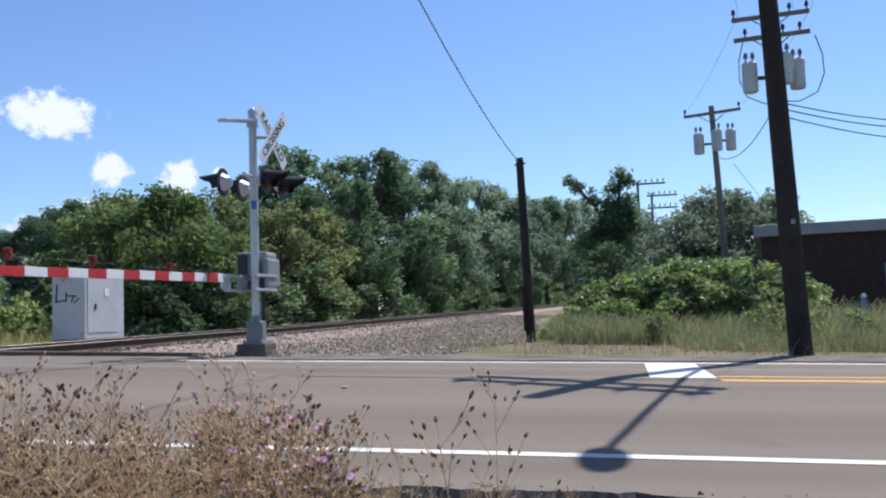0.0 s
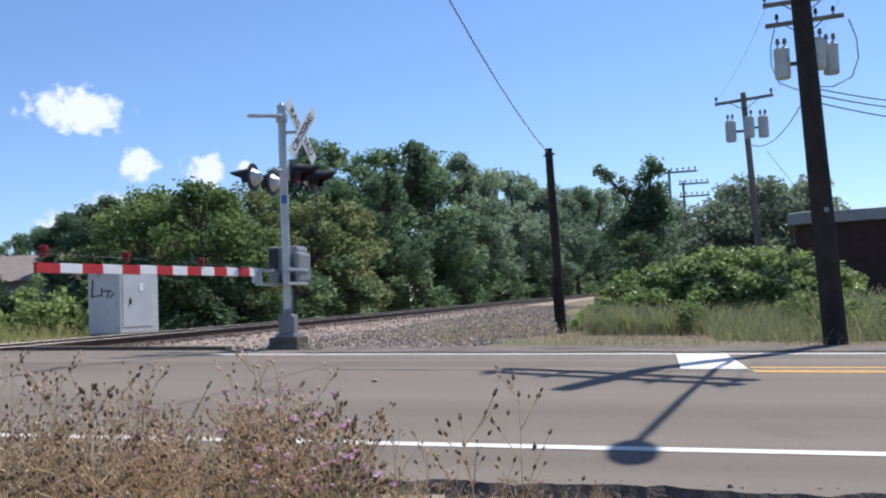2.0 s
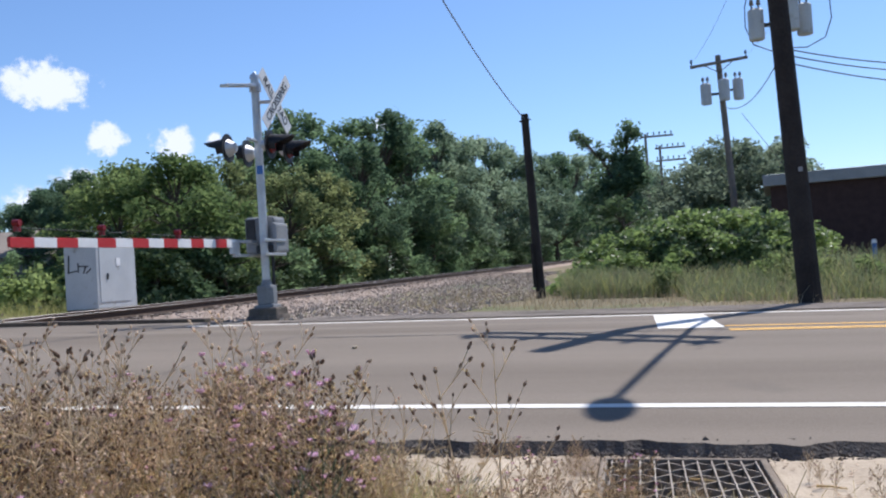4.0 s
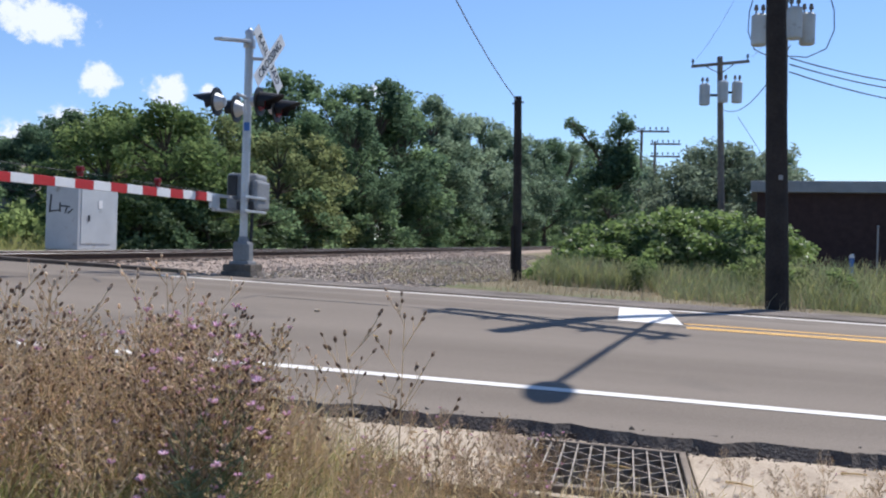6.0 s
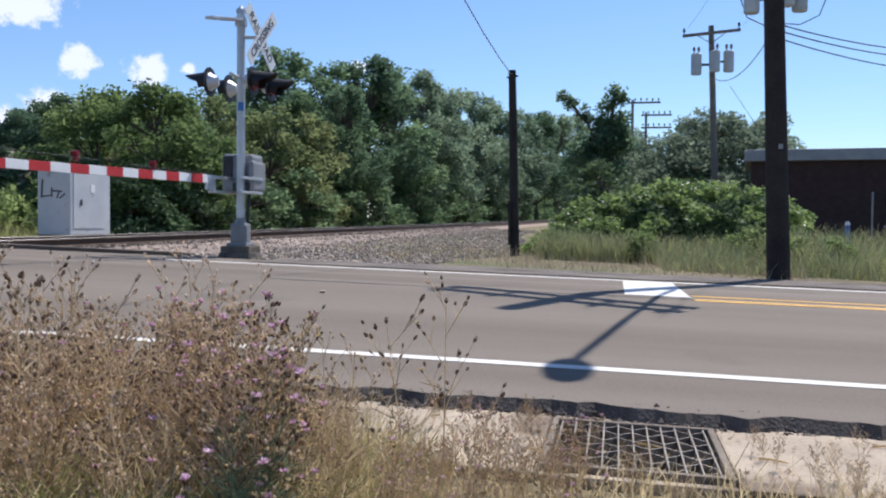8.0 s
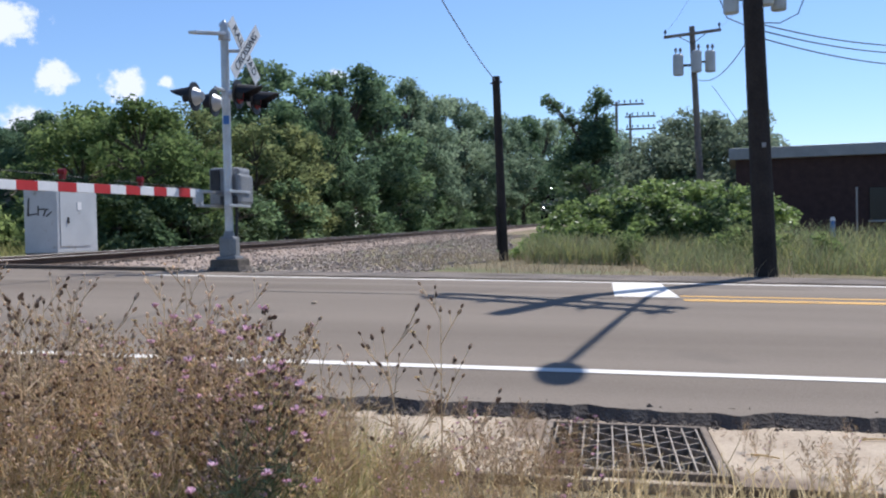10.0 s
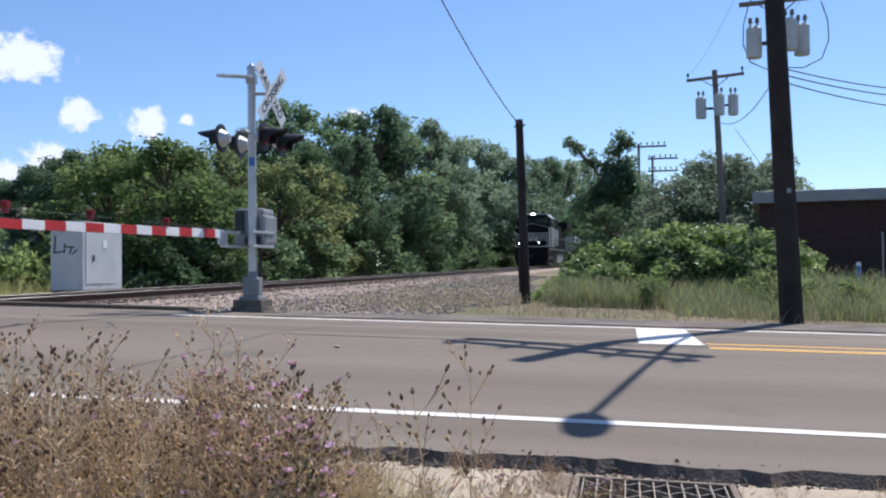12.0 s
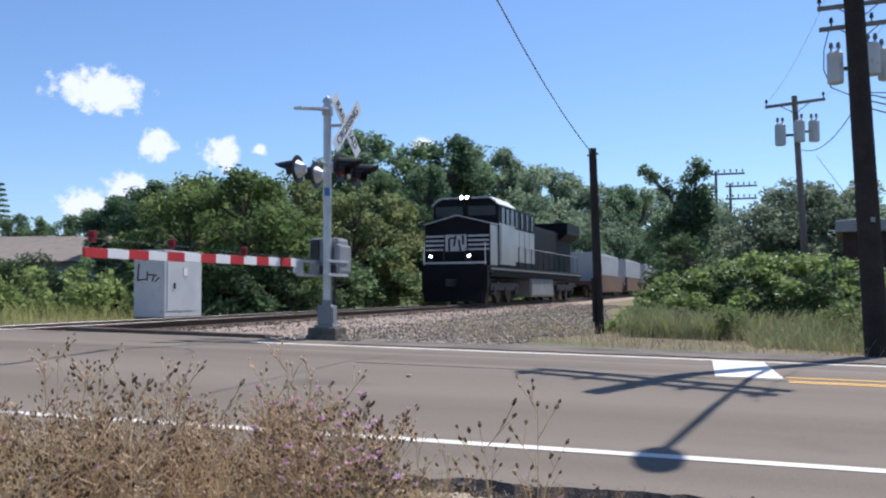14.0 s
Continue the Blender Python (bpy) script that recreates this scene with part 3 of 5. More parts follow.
WOOD_A = [("d", -50.8, 58.2, 7.5), ("m", -41.7, 52.5, 6.6), ("d", -29.8, 43.4, 6.6), ("d", -27.1, 37.9, 5.7), ("l", -19.9, 32.7, 5.7), ("l", -16.9, 31.5, 5.6), ("d", -19.3, 38.1, 6.0), ("o", -18.9, 40.2, 6.6), ("d", -21.8, 58.1, 12.4), ("m", -22.7, 51.6, 8.8), ("o", -16.6, 42.0, 6.0), ("o", -15.8, 46.0, 6.2), ("m", -25.6, 61.2, 11.0)]
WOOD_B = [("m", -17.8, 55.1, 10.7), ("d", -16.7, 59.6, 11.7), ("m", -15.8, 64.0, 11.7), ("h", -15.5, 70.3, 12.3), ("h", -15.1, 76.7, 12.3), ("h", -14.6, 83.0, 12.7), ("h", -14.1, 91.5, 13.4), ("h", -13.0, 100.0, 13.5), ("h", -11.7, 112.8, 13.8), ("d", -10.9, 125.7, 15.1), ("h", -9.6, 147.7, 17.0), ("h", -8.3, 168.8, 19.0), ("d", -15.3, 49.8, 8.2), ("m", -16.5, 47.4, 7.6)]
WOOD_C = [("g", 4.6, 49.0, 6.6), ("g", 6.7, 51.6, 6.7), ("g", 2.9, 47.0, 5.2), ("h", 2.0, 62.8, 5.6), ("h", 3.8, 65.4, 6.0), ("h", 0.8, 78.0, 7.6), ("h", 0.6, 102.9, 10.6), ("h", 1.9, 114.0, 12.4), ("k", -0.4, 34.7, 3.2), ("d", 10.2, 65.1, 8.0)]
# k shrubs behind the cabinet stand in for dense shade under the trees
WOOD_D = [("k", -26.0, 31.6, 2.0), ("k", -35.0, 34.6, 2.2), ("k", -36.5, 35.5, 2.4), ("s", -24.5, 32.0, 2.4), ("d", -23.0, 40.0, 6.3), ("d", -20.6, 37.0, 5.7), ("m", -18.2, 35.6, 5.4), ("k", -16.6, 29.4, 2.6), ("k", -18.6, 29.8, 2.8), ("k", -15.0, 31.5, 2.6), ("k", -20.8, 31.0, 3.0), ("d", -24.0, 36.0, 6.0), ("d", -33.5, 47.5, 7.0), ("d", -37.5, 50.0, 6.6), ("m", -46.0, 55.0, 6.8)]
woods()


def lone_tree():
    """A dark open-branched tree: a dense lower crown, one upright leader and one limb reaching out."""
    rng = random.Random(18)
    x0, y0 = -0.35, 39.0
    gz = ground_z(x0, y0)
    t = thing("tree", pose(x0, y0, gz), "dark green tree with a long reaching limb by the thicket", "tree")
    bm = bmesh.new()
    fork, top = (-0.1, 0, 3.2), (0.2, 0.1, 6.1)
    rod(bm, (0, 0, -0.3), fork, 0.2, 0.13, 9, False)
    rod(bm, fork, top, 0.13, 0.04, 8, False)
    rod(bm, fork, (-0.9, -0.2, 5.0), 0.09, 0.05, 7, False)
    rod(bm, (-0.9, -0.2, 5.0), (-1.9, -0.3, 6.2), 0.05, 0.02, 7, False)
    cl = []
    for cx, cz, rx, rz, n, r in ((-0.35, 3.6, 1.25, 1.3, 30, 0.46), (0.1, 4.5, 0.75, 0.9, 16, 0.4), (0.0, 2.0, 1.5, 1.1, 18, 0.5), (0.25, 5.5, 0.6, 0.95, 18, 0.33), (0.5, 6.2, 0.25, 0.3, 6, 0.24), (-0.35, 5.05, 0.4, 0.4, 6, 0.26), (-1.05, 5.35, 0.3, 0.35, 5, 0.25), (-1.55, 5.85, 0.3, 0.2, 5, 0.22), (-1.95, 6.15, 0.25, 0.13, 5, 0.19)):
        for _ in range(n):
            a, k = rng.uniform(0, 6.283), math.sqrt(rng.random())
            p = (cx + rx * k * math.cos(a), rng.uniform(-0.8, 0.8) * rx, cz + rz * k * math.sin(a) - gz)
            cl.append((*p, r * rng.uniform(0.75, 1.2)))
            q = fork if p[2] < 4.6 else (top if cx > -0.2 else (-0.9, -0.2, 5.0))
            rod(bm, (q[0], q[1], min(q[2], p[2])), p, 0.03, 0.01, 5, False)
    part("trunk", bm, BARK, t)
    crown = new("crown", leaf_cloud("crown", cl, 900, 0.06, LEAF_DARK, 18))
    crown.parent = t


def vine_mound():
    """A low sprawling thicket smothered in vines: a tangle of leaves darkened for shade under bright leafy sprays."""
    rng = random.Random(8)
    t = thing("vine_thicket", pose(1.6, 22.6, ground_z(1.6, 22.6)), "sprawling green vine-covered thicket beside the ballast", "shrub")
    tops = [(-3.5, 0.45), (-3.0, 0.95), (-2.5, 1.3), (-1.6, 1.6), (-0.9, 1.8), (0.6, 1.9), (1.6, 1.8), (2.2, 1.45), (3.0, 0.8)]
    dark, sprays = [], []
    bm = bmesh.new()
    for i in range(120):
        x, y = rng.uniform(-3.3, 2.6), rng.uniform(-1.6, 2.4)
        top = lerp_table(x, tops) * (0.72 + 0.28 * ease(-2.2, 0.0, y))
        r = rng.uniform(0.25, 0.5)
        z = max(0.12, top * rng.uniform(0.2, 0.95) - r * 0.75)
        dark.append((x, y, z, r))
        if i % 2:
            rod(bm, (x * 0.85, y * 0.5, -0.1), (x, y, z), 0.02, 0.008, 5, False)
    for i in range(115):
        x, y = rng.uniform(-3.5, 2.9), rng.uniform(-2.2, 2.0)
        top = lerp_table(x, tops) * (0.55 + 0.45 * ease(-2.4, 0.2, y)) + 0.16 * noise.noise((x * 1.7, y * 1.7, 2))
        r = rng.uniform(0.12, 0.24)
        z = max(0.1, top - r * rng.uniform(0.2, 1.4))
        a = rng.uniform(0, 6.283)
        for k in range(3):
            sprays.append((x + 0.2 * k * math.cos(a), y + 0.2 * k * math.sin(a), z - 0.05 * k, r * (1 - 0.2 * k)))
    part("stem_tangle", bm, BARK, t, kind="stuff")
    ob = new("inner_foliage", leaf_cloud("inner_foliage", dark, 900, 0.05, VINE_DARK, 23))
    ob.parent = t
    ob = new("leafy_sprays", leaf_cloud("leafy_sprays", sprays, 1500, 0.045, VINE, 21, flat=0.25))
    ob.parent = t


def bank_weeds():
    """Rank green weeds and a leafy shoot among the tall grass."""
    rng = random.Random(27)
    for i in range(12):
        x, y = rng.uniform(0.2, 4.2), rng.uniform(17.5, 20.5)
        h = rng.uniform(0.45, 0.8)
        w = thing("bank_weed", pose(x, y, ground_z(x, y)), "rank green leafy weed on the grassy bank", "weed", "weeds on the bank")
        bm = bmesh.new()
        cl = []
        for k in range(9):
            a = rng.uniform(0, 6.283)
            p = (0.22 * h * math.cos(a), 0.22 * h * math.sin(a), h * rng.uniform(0.3, 1.0))
            rod(bm, (0, 0, -0.03), p, 0.006, 0.003, 4, False)
            cl.append((*p, 0.16 * h + 0.03))
        part("stalk", bm, GREEN_STEM, w)
        ob = new("foliage", leaf_cloud("foliage", cl, 2600, 0.028, LEAF_LIGHT if i % 3 else LEAF_OLIVE, 300 + i))
        ob.parent = w


def hedge_left():
    rng = random.Random(9)
    t = thing("roadside_hedge", pose(-24, 28, ground_z(-24, 28)), "low light green hedge across the railway", "hedge")
    cl = []
    for i in range(110):
        x, y = rng.uniform(-17, 6.4), rng.uniform(-1.5, 1.6)
        r = rng.uniform(0.35, 0.65)
        cl.append((x, y, rng.uniform(0.15, 1.4 + 0.4 * noise.noise((x * 0.3, 0, 0))), r))
    bm = bmesh.new()
    for x, y, z, r in cl[::2]:
        rod(bm, (x, y * 0.5, -0.2), (x, y, z), 0.025, 0.01, 5, False)
    part("stem_tangle", bm, BARK, t, kind="stuff")
    ob = new("foliage", leaf_cloud("foliage", cl, 420, 0.085, LEAF_LIGHT, 22))
    ob.parent = t


lone_tree()
vine_mound()
bank_weeds()
hedge_left()


# ---- buildings ----
def brick_building():
    b = thing("brick_building", pose(5.05, 36.7, -0.32, 0, 0, -8), "low dark brick flat-roofed building behind weeds", "building", kind="")
    bm = bmesh.new()
    box(bm, (15, 3, 1.78), (30, 6, 3.56))
    part("wall", bm, BRICK, b)
    bm = bmesh.new()
    box(bm, (15, 3, 3.78), (30.5, 6.5, 0.44), bevel=0.03)
    part("roof", bm, FASCIA, b, "pale grey metal roof fascia")
    for x in (5.6, 11.5):
        w = part("window", made(box, (x, -0.02, 1.75), (1.8, 0.08, 1.2)), GLASS_DARK, b, "dark shaded window")
        part("window_frame", made(box, (x, -0.03, 1.12), (1.9, 0.12, 0.07)), FASCIA, w)


def low_house():
    h = thing("house", pose(-34.6, 41, 0.3), "low house with a long brown shingle roof", "house")
    part("wall", made(box, (0, 0, 1.2), (17, 8, 2.6)), DUST_GREY, h, "shaded grey wall")
    bm = bmesh.new()
    lo = [bm.verts.new(p) for p in ((-9, -4.6, 2.4), (9.6, -4.6, 2.4), (9.6, 4.6, 2.4), (-9, 4.6, 2.4))]
    up = [bm.verts.new(p) for p in ((-6, 0, 4.1), (5.2, 0, 3.9))]
    for f in ((lo[0], lo[1], up[1], up[0]), (lo[1], lo[2], up[1]), (lo[2], lo[3], up[0], up[1]), (lo[3], lo[0], up[0]), (lo[3], lo[2], lo[1], lo[0])):
        bm.faces.new(f)
    part("roof", bm, ROOF, h)
    for x in (-5, -1.5, 4):
        part("window", made(box, (x, -4.02, 1.5), (1.2, 0.08, 1.0)), GLASS_DARK, h)


def conifer():
    """A tall spruce far off beyond the house: whorls of drooping boughs."""
    rng = random.Random(61)
    x, y = -62.6, 70.0
    t = thing("spruce_tree", pose(x, y, ground_z(x, y)), "tall dark spruce far behind the house", "tree")
    part("trunk", made(rod, (0, 0, -0.3), (0, 0, 11.8), 0.2, 0.03, 8), BARK, t)
    cl = []
    for i in range(22):
        z = 1.5 + 10.2 * i / 21
        reach = 0.25 + 2.3 * (1 - i / 22)
        for k in range(7):
            a = 0.9 * k + 0.5 * i + rng.uniform(-0.2, 0.2)
            for f in (0.45, 0.75, 1.0):
                cl.append((reach * f * math.cos(a), reach * f * math.sin(a), z - 0.25 * f * reach * 0.5, 0.13 + 0.08 * (1 - i / 22)))
    ob = new("crown", leaf_cloud("crown", cl, 900, 0.06, LEAF_DARK, 62, flat=0.2))
    ob.parent = t


def clipped_hedge():
    """A square-cut dark hedge before the house."""
    rng = random.Random(63)
    x, y = -30.3, 33.0
    gz = ground_z(x, y)
    t = thing("clipped_hedge", pose(x, y, gz), "square-cut dark green hedge before the house", "hedge")
    cl = [(rng.uniform(-3.2, 3.2), rng.uniform(-0.5, 0.5), rng.uniform(0.3, 2.85 - gz), 0.32) for _ in range(150)]
    bm = bmesh.new()
    for px, py, pz, r in cl[::3]:
        rod(bm, (px, py * 0.5, -0.2), (px, py, pz), 0.025, 0.01, 5, False)
    part("stem_tangle", bm, BARK, t, kind="stuff")
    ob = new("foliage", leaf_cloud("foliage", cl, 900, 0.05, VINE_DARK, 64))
    ob.parent = t


brick_building()
low_house()
conifer()
clipped_hedge()


# ---- poles and wires ----
def insulator(bm, p, s=1.0):
    rod(bm, p, (p[0], p[1], p[2] + 0.12 * s), 0.02 * s, seg=6)
    rod(bm, (p[0], p[1], p[2] + 0.1 * s), (p[0], p[1], p[2] + 0.22 * s), 0.055 * s, 0.035 * s, 8)


def street_pole():
    """The near creosoted pole, leaning, with crossarms and a street lamp overhead."""
    p = thing("utility_pole", pose(2.45, 14.6, ground_z(2.45, 14.6)), "tall dark leaning wooden utility pole at the roadside", "utility pole")
    lean = Matrix.Rotation(radians(-1.9), 4, "Y")
    bm = bmesh.new()
    rod(bm, lean @ Vector((0, 0, -0.4)), lean @ Vector((0, 0, 10.9)), 0.178, 0.11, 18)
    part("pole", bm, POLE_WOOD, p, smooth=False)
    part("plate", made(box, lean @ Vector((0.03, -0.195, 2.02)), (0.06, 0.02, 0.07)), DUST_GREY, p, "small pale tag")
    for z in (9.6, 10.05):
        c = lean @ Vector((0, 0.2, z))
        rot = Matrix.Rotation(radians(-19), 4, "Z")
        arm = part("crossarm", made(box, c, (2.5, 0.1, 0.12), rot, 0.01), POLE_WOOD, p)
        for k in (-1.1, -0.5, 0.5, 1.1):
            bm = bmesh.new()
            insulator(bm, c + rot @ Vector((k, 0, 0.06)))
            part("insulator", bm, DARK_STEEL, arm)
    a = lean @ Vector((0, -0.15, 5.75))
    bm = bmesh.new()
    pts = [a, a + Vector((-0.07, -1.2, 0.85)), a + Vector((-0.15, -2.4, 1.7)), a + Vector((-0.23, -3.7, 2.5))]
    for u, v in zip(pts, pts[1:]):
        rod(bm, u, v, 0.034, 0.03, 10)
    arm = part("lamp_arm", bm, GALV, p, "grey tubular lamp arm")
    bm = bmesh.new()
    bmesh.ops.create_uvsphere(bm, u_segments=16, v_segments=10, radius=1, matrix=Matrix.Translation(pts[-1] + Vector((-0.02, -0.3, 0.0))) @ Matrix.Diagonal((0.145, 0.34, 0.09, 1)))
    part("lamp_head", bm, GALV, arm, "grey street lamp head", True)


def transformer(parent, c, r=0.23, h=0.85):
    bm = bmesh.new()
    rod(bm, (c[0], c[1], c[2] - h / 2), (c[0], c[1], c[2] + h / 2), r, seg=16)
    rod(bm, (c[0], c[1], c[2] + h / 2), (c[0], c[1], c[2] + h / 2 + 0.07), r * 1.04, r * 0.7, 16)
    rod(bm, (c[0], c[1], c[2] - h / 2), (c[0], c[1], c[2] - h / 2 - 0.03), r * 0.9, seg=16)
    can = part("transformer", bm, GREY_PAINT, parent, "grey pole-mounted transformer can")
    for k in (-0.1, 0.1):
        bm = bmesh.new()
        insulator(bm, (c[0] + k, c[1], c[2] + h / 2 + 0.06), 1.3)
        part("bushing", bm, PALE_WOOD, can)
    part("bracket", made(box, (c[0] * 0.55, c[1] * 0.55, c[2]), (abs(c[0]) * 0.7 + 0.08, abs(c[1]) * 0.5 + 0.08, 0.08)), DARK_STEEL, can)


def transformer_pole(x, y, top, arms, cans, lean, turn, tilt, mat=PALE_WOOD):
    gz = ground_z(x, y)
    p = thing("utility_pole", pose(x, y, gz), "weathered wooden utility pole carrying grey transformer cans", "utility pole", "transformer poles")
    bm = bmesh.new()
    rot = Matrix.Rotation(radians(lean), 4, "Y")
    rod(bm, rot @ Vector((0, 0, -0.4)), rot @ Vector((0, 0, top - gz)), 0.17, 0.12, 12)
    part("pole", bm, mat, p)
    tz = Matrix.Rotation(radians(turn), 4, "Z")
    ta = tz @ Matrix.Rotation(radians(-tilt), 4, "Y")
    for z, length, pins in arms:
        c = rot @ Vector((0, -0.16, z - gz))
        arm = part("crossarm", made(box, c, (length, 0.1, 0.13), ta, 0.01), mat, p)
        for k in pins:
            bm = bmesh.new()
            insulator(bm, c + ta @ Vector((k * length / 2, 0, 0.06)), 1.2)
            part("insulator", bm, DARK_STEEL, arm)
        for sgn in (-1, 1):
            part("brace", made(rod, c + ta @ Vector((sgn * length * 0.24, 0.05, -0.05)), rot @ Vector((0, -0.12, z - gz - 0.45)), 0.018, seg=6), DARK_STEEL, arm)
    for cx, cy, cz in cans:
        o = rot @ Vector((0, 0, cz - gz))
        transformer(p, tz @ Vector((cx, cy, 0)) + o)
    return p


def stub_pole():
    x, y = -2.22, 19.82
    gz = ground_z(x, y)
    p = thing("guy_stub_pole", pose(x, y, gz), "short dark wooden stub pole beside the ballast", "pole")
    bm = bmesh.new()
    rod(bm, (0.08, 0, -0.4), (-0.03, 0, 4.1 - gz), 0.108, 0.082, 12)
    part("pole", bm, POLE_WOOD, p)
    part("guard", made(rod, (-0.03, -0.12, 0.25), (-0.05, -0.13, 1.2), 0.035, seg=8), POLE_WOOD, p)
    part("eye_bolt", made(rod, (-0.15, 0, 3.95 - gz), (0.1, 0, 3.98 - gz), 0.02, seg=6), DARK_STEEL, p)


def telegraph_pole(x, y, top, n):
    gz = ground_z(x, y)
    p = thing("telegraph_pole", pose(x, y, gz), "old railway telegraph pole with several crossarms", "utility pole", "telegraph poles")
    part("pole", made(rod, (0, 0, -0.4), (0, 0, top - gz), 0.14, 0.1, 10), PALE_WOOD, p)
    for i in range(n):
        z = top - gz - 0.25 - i * 1.05
        arm = part("crossarm", made(box, (0.85, -0.12, z), (2.5, 0.1, 0.14)), PALE_WOOD, p)
        for k in range(6):
            bm = bmesh.new()
            insulator(bm, (-0.25 + k * 0.44, -0.12, z + 0.06), 1.3)
            part("insulator", bm, DARK_STEEL, arm)


street_pole()
transformer_pole(4.78, 29.1, 10.1, [(9.5, 2.4, (-0.95, -0.2, 0.5, 0.95)), (8.87, 2.35, (-0.7, 0.3, 0.75))], [(-0.78, -0.1, 7.6), (0.68, -0.1, 7.68), (0.15, -0.45, 7.75)], -1.0, 12, 6)
transformer_pole(4.42, 42.6, 9.7, [(9.35, 2.6, (-0.95, 0.95))], [(-0.74, -0.1, 7.95), (0.72, -0.1, 8.1), (0.0, -0.38, 8.05)], -2.2, 12, 7)
stub_pole()
telegraph_pole(1.13, 72.9, 10.5, 1)
telegraph_pole(2.36, 79.5, 10.3, 2)
wire("guy_wire", [(-2.26, 19.8, 4.0), (-2.76, -6, 9.0)], 0.01, PALE_CABLE, "grey sagging guy wire over the road", sag=1.2)
for z, end in ((6.79, 8.1), (6.6, 7.78), (6.37, 7.24)):
    wire("power_cable", [(4.85, 29.0, z), (14, 41.5, end)], 0.021, CABLE, "black service cable from the pole", sag=0.25)
wire("power_cable", [(4.3, 42.6, 7.3), (4.85, 29.1, 7.2)], 0.016, CABLE, "black cable sagging between the poles", sag=0.7)
for a, b in (((3.65, 28.75, 9.6), (3.0, 42.3, 9.55)), ((5.9, 29.2, 9.8), (5.4, 42.9, 9.7)), ((3.65, 28.75, 9.6), (1.3, 14.8, 10.4)), ((5.3, 29.1, 9.7), (2.6, 14.5, 10.4)), ((5.9, 29.2, 9.8), (3.2, 14.2, 10.4))):
    wire("power_line", [a, b], 0.006, PALE_CABLE, "thin grey overhead power line", sag=0.25)
for dx, turn in ((-1.0, 1), (1.05, -1)):
    wire("jumper_cable", [(4.8 + dx * 1.02, 29.0, 8.8), (4.8 + dx * 1.18, 28.95, 8.2), (4.8 + dx * 1.2, 28.95, 7.6), (4.8 + dx * 1.0, 28.95, 7.05), (4.8 + dx * 0.5, 28.95, 6.8), (4.8, 29.0, 6.85)], 0.016, CABLE, "black jumper cable looping round a transformer")
wire("down_guy", [(4.9, 42.6, 7.0), (6.4, 41.0, 4.2)], 0.012, CABLE, "dark down guy from the far pole")


# ---- crossing signal ----
def text_mesh(body, size, depth):
    cu = bpy.data.curves.new("letters", "FONT")
    cu.body, cu.size, cu.extrude, cu.align_x, cu.align_y = body, size, depth, "CENTER", "CENTER"
    ob = new("tmp", cu)
    bpy.context.view_layer.update()
    me = bpy.data.meshes.new_from_object(ob.evaluated_get(bpy.context.evaluated_depsgraph_get()))
    bpy.data.objects.remove(ob)
    return me


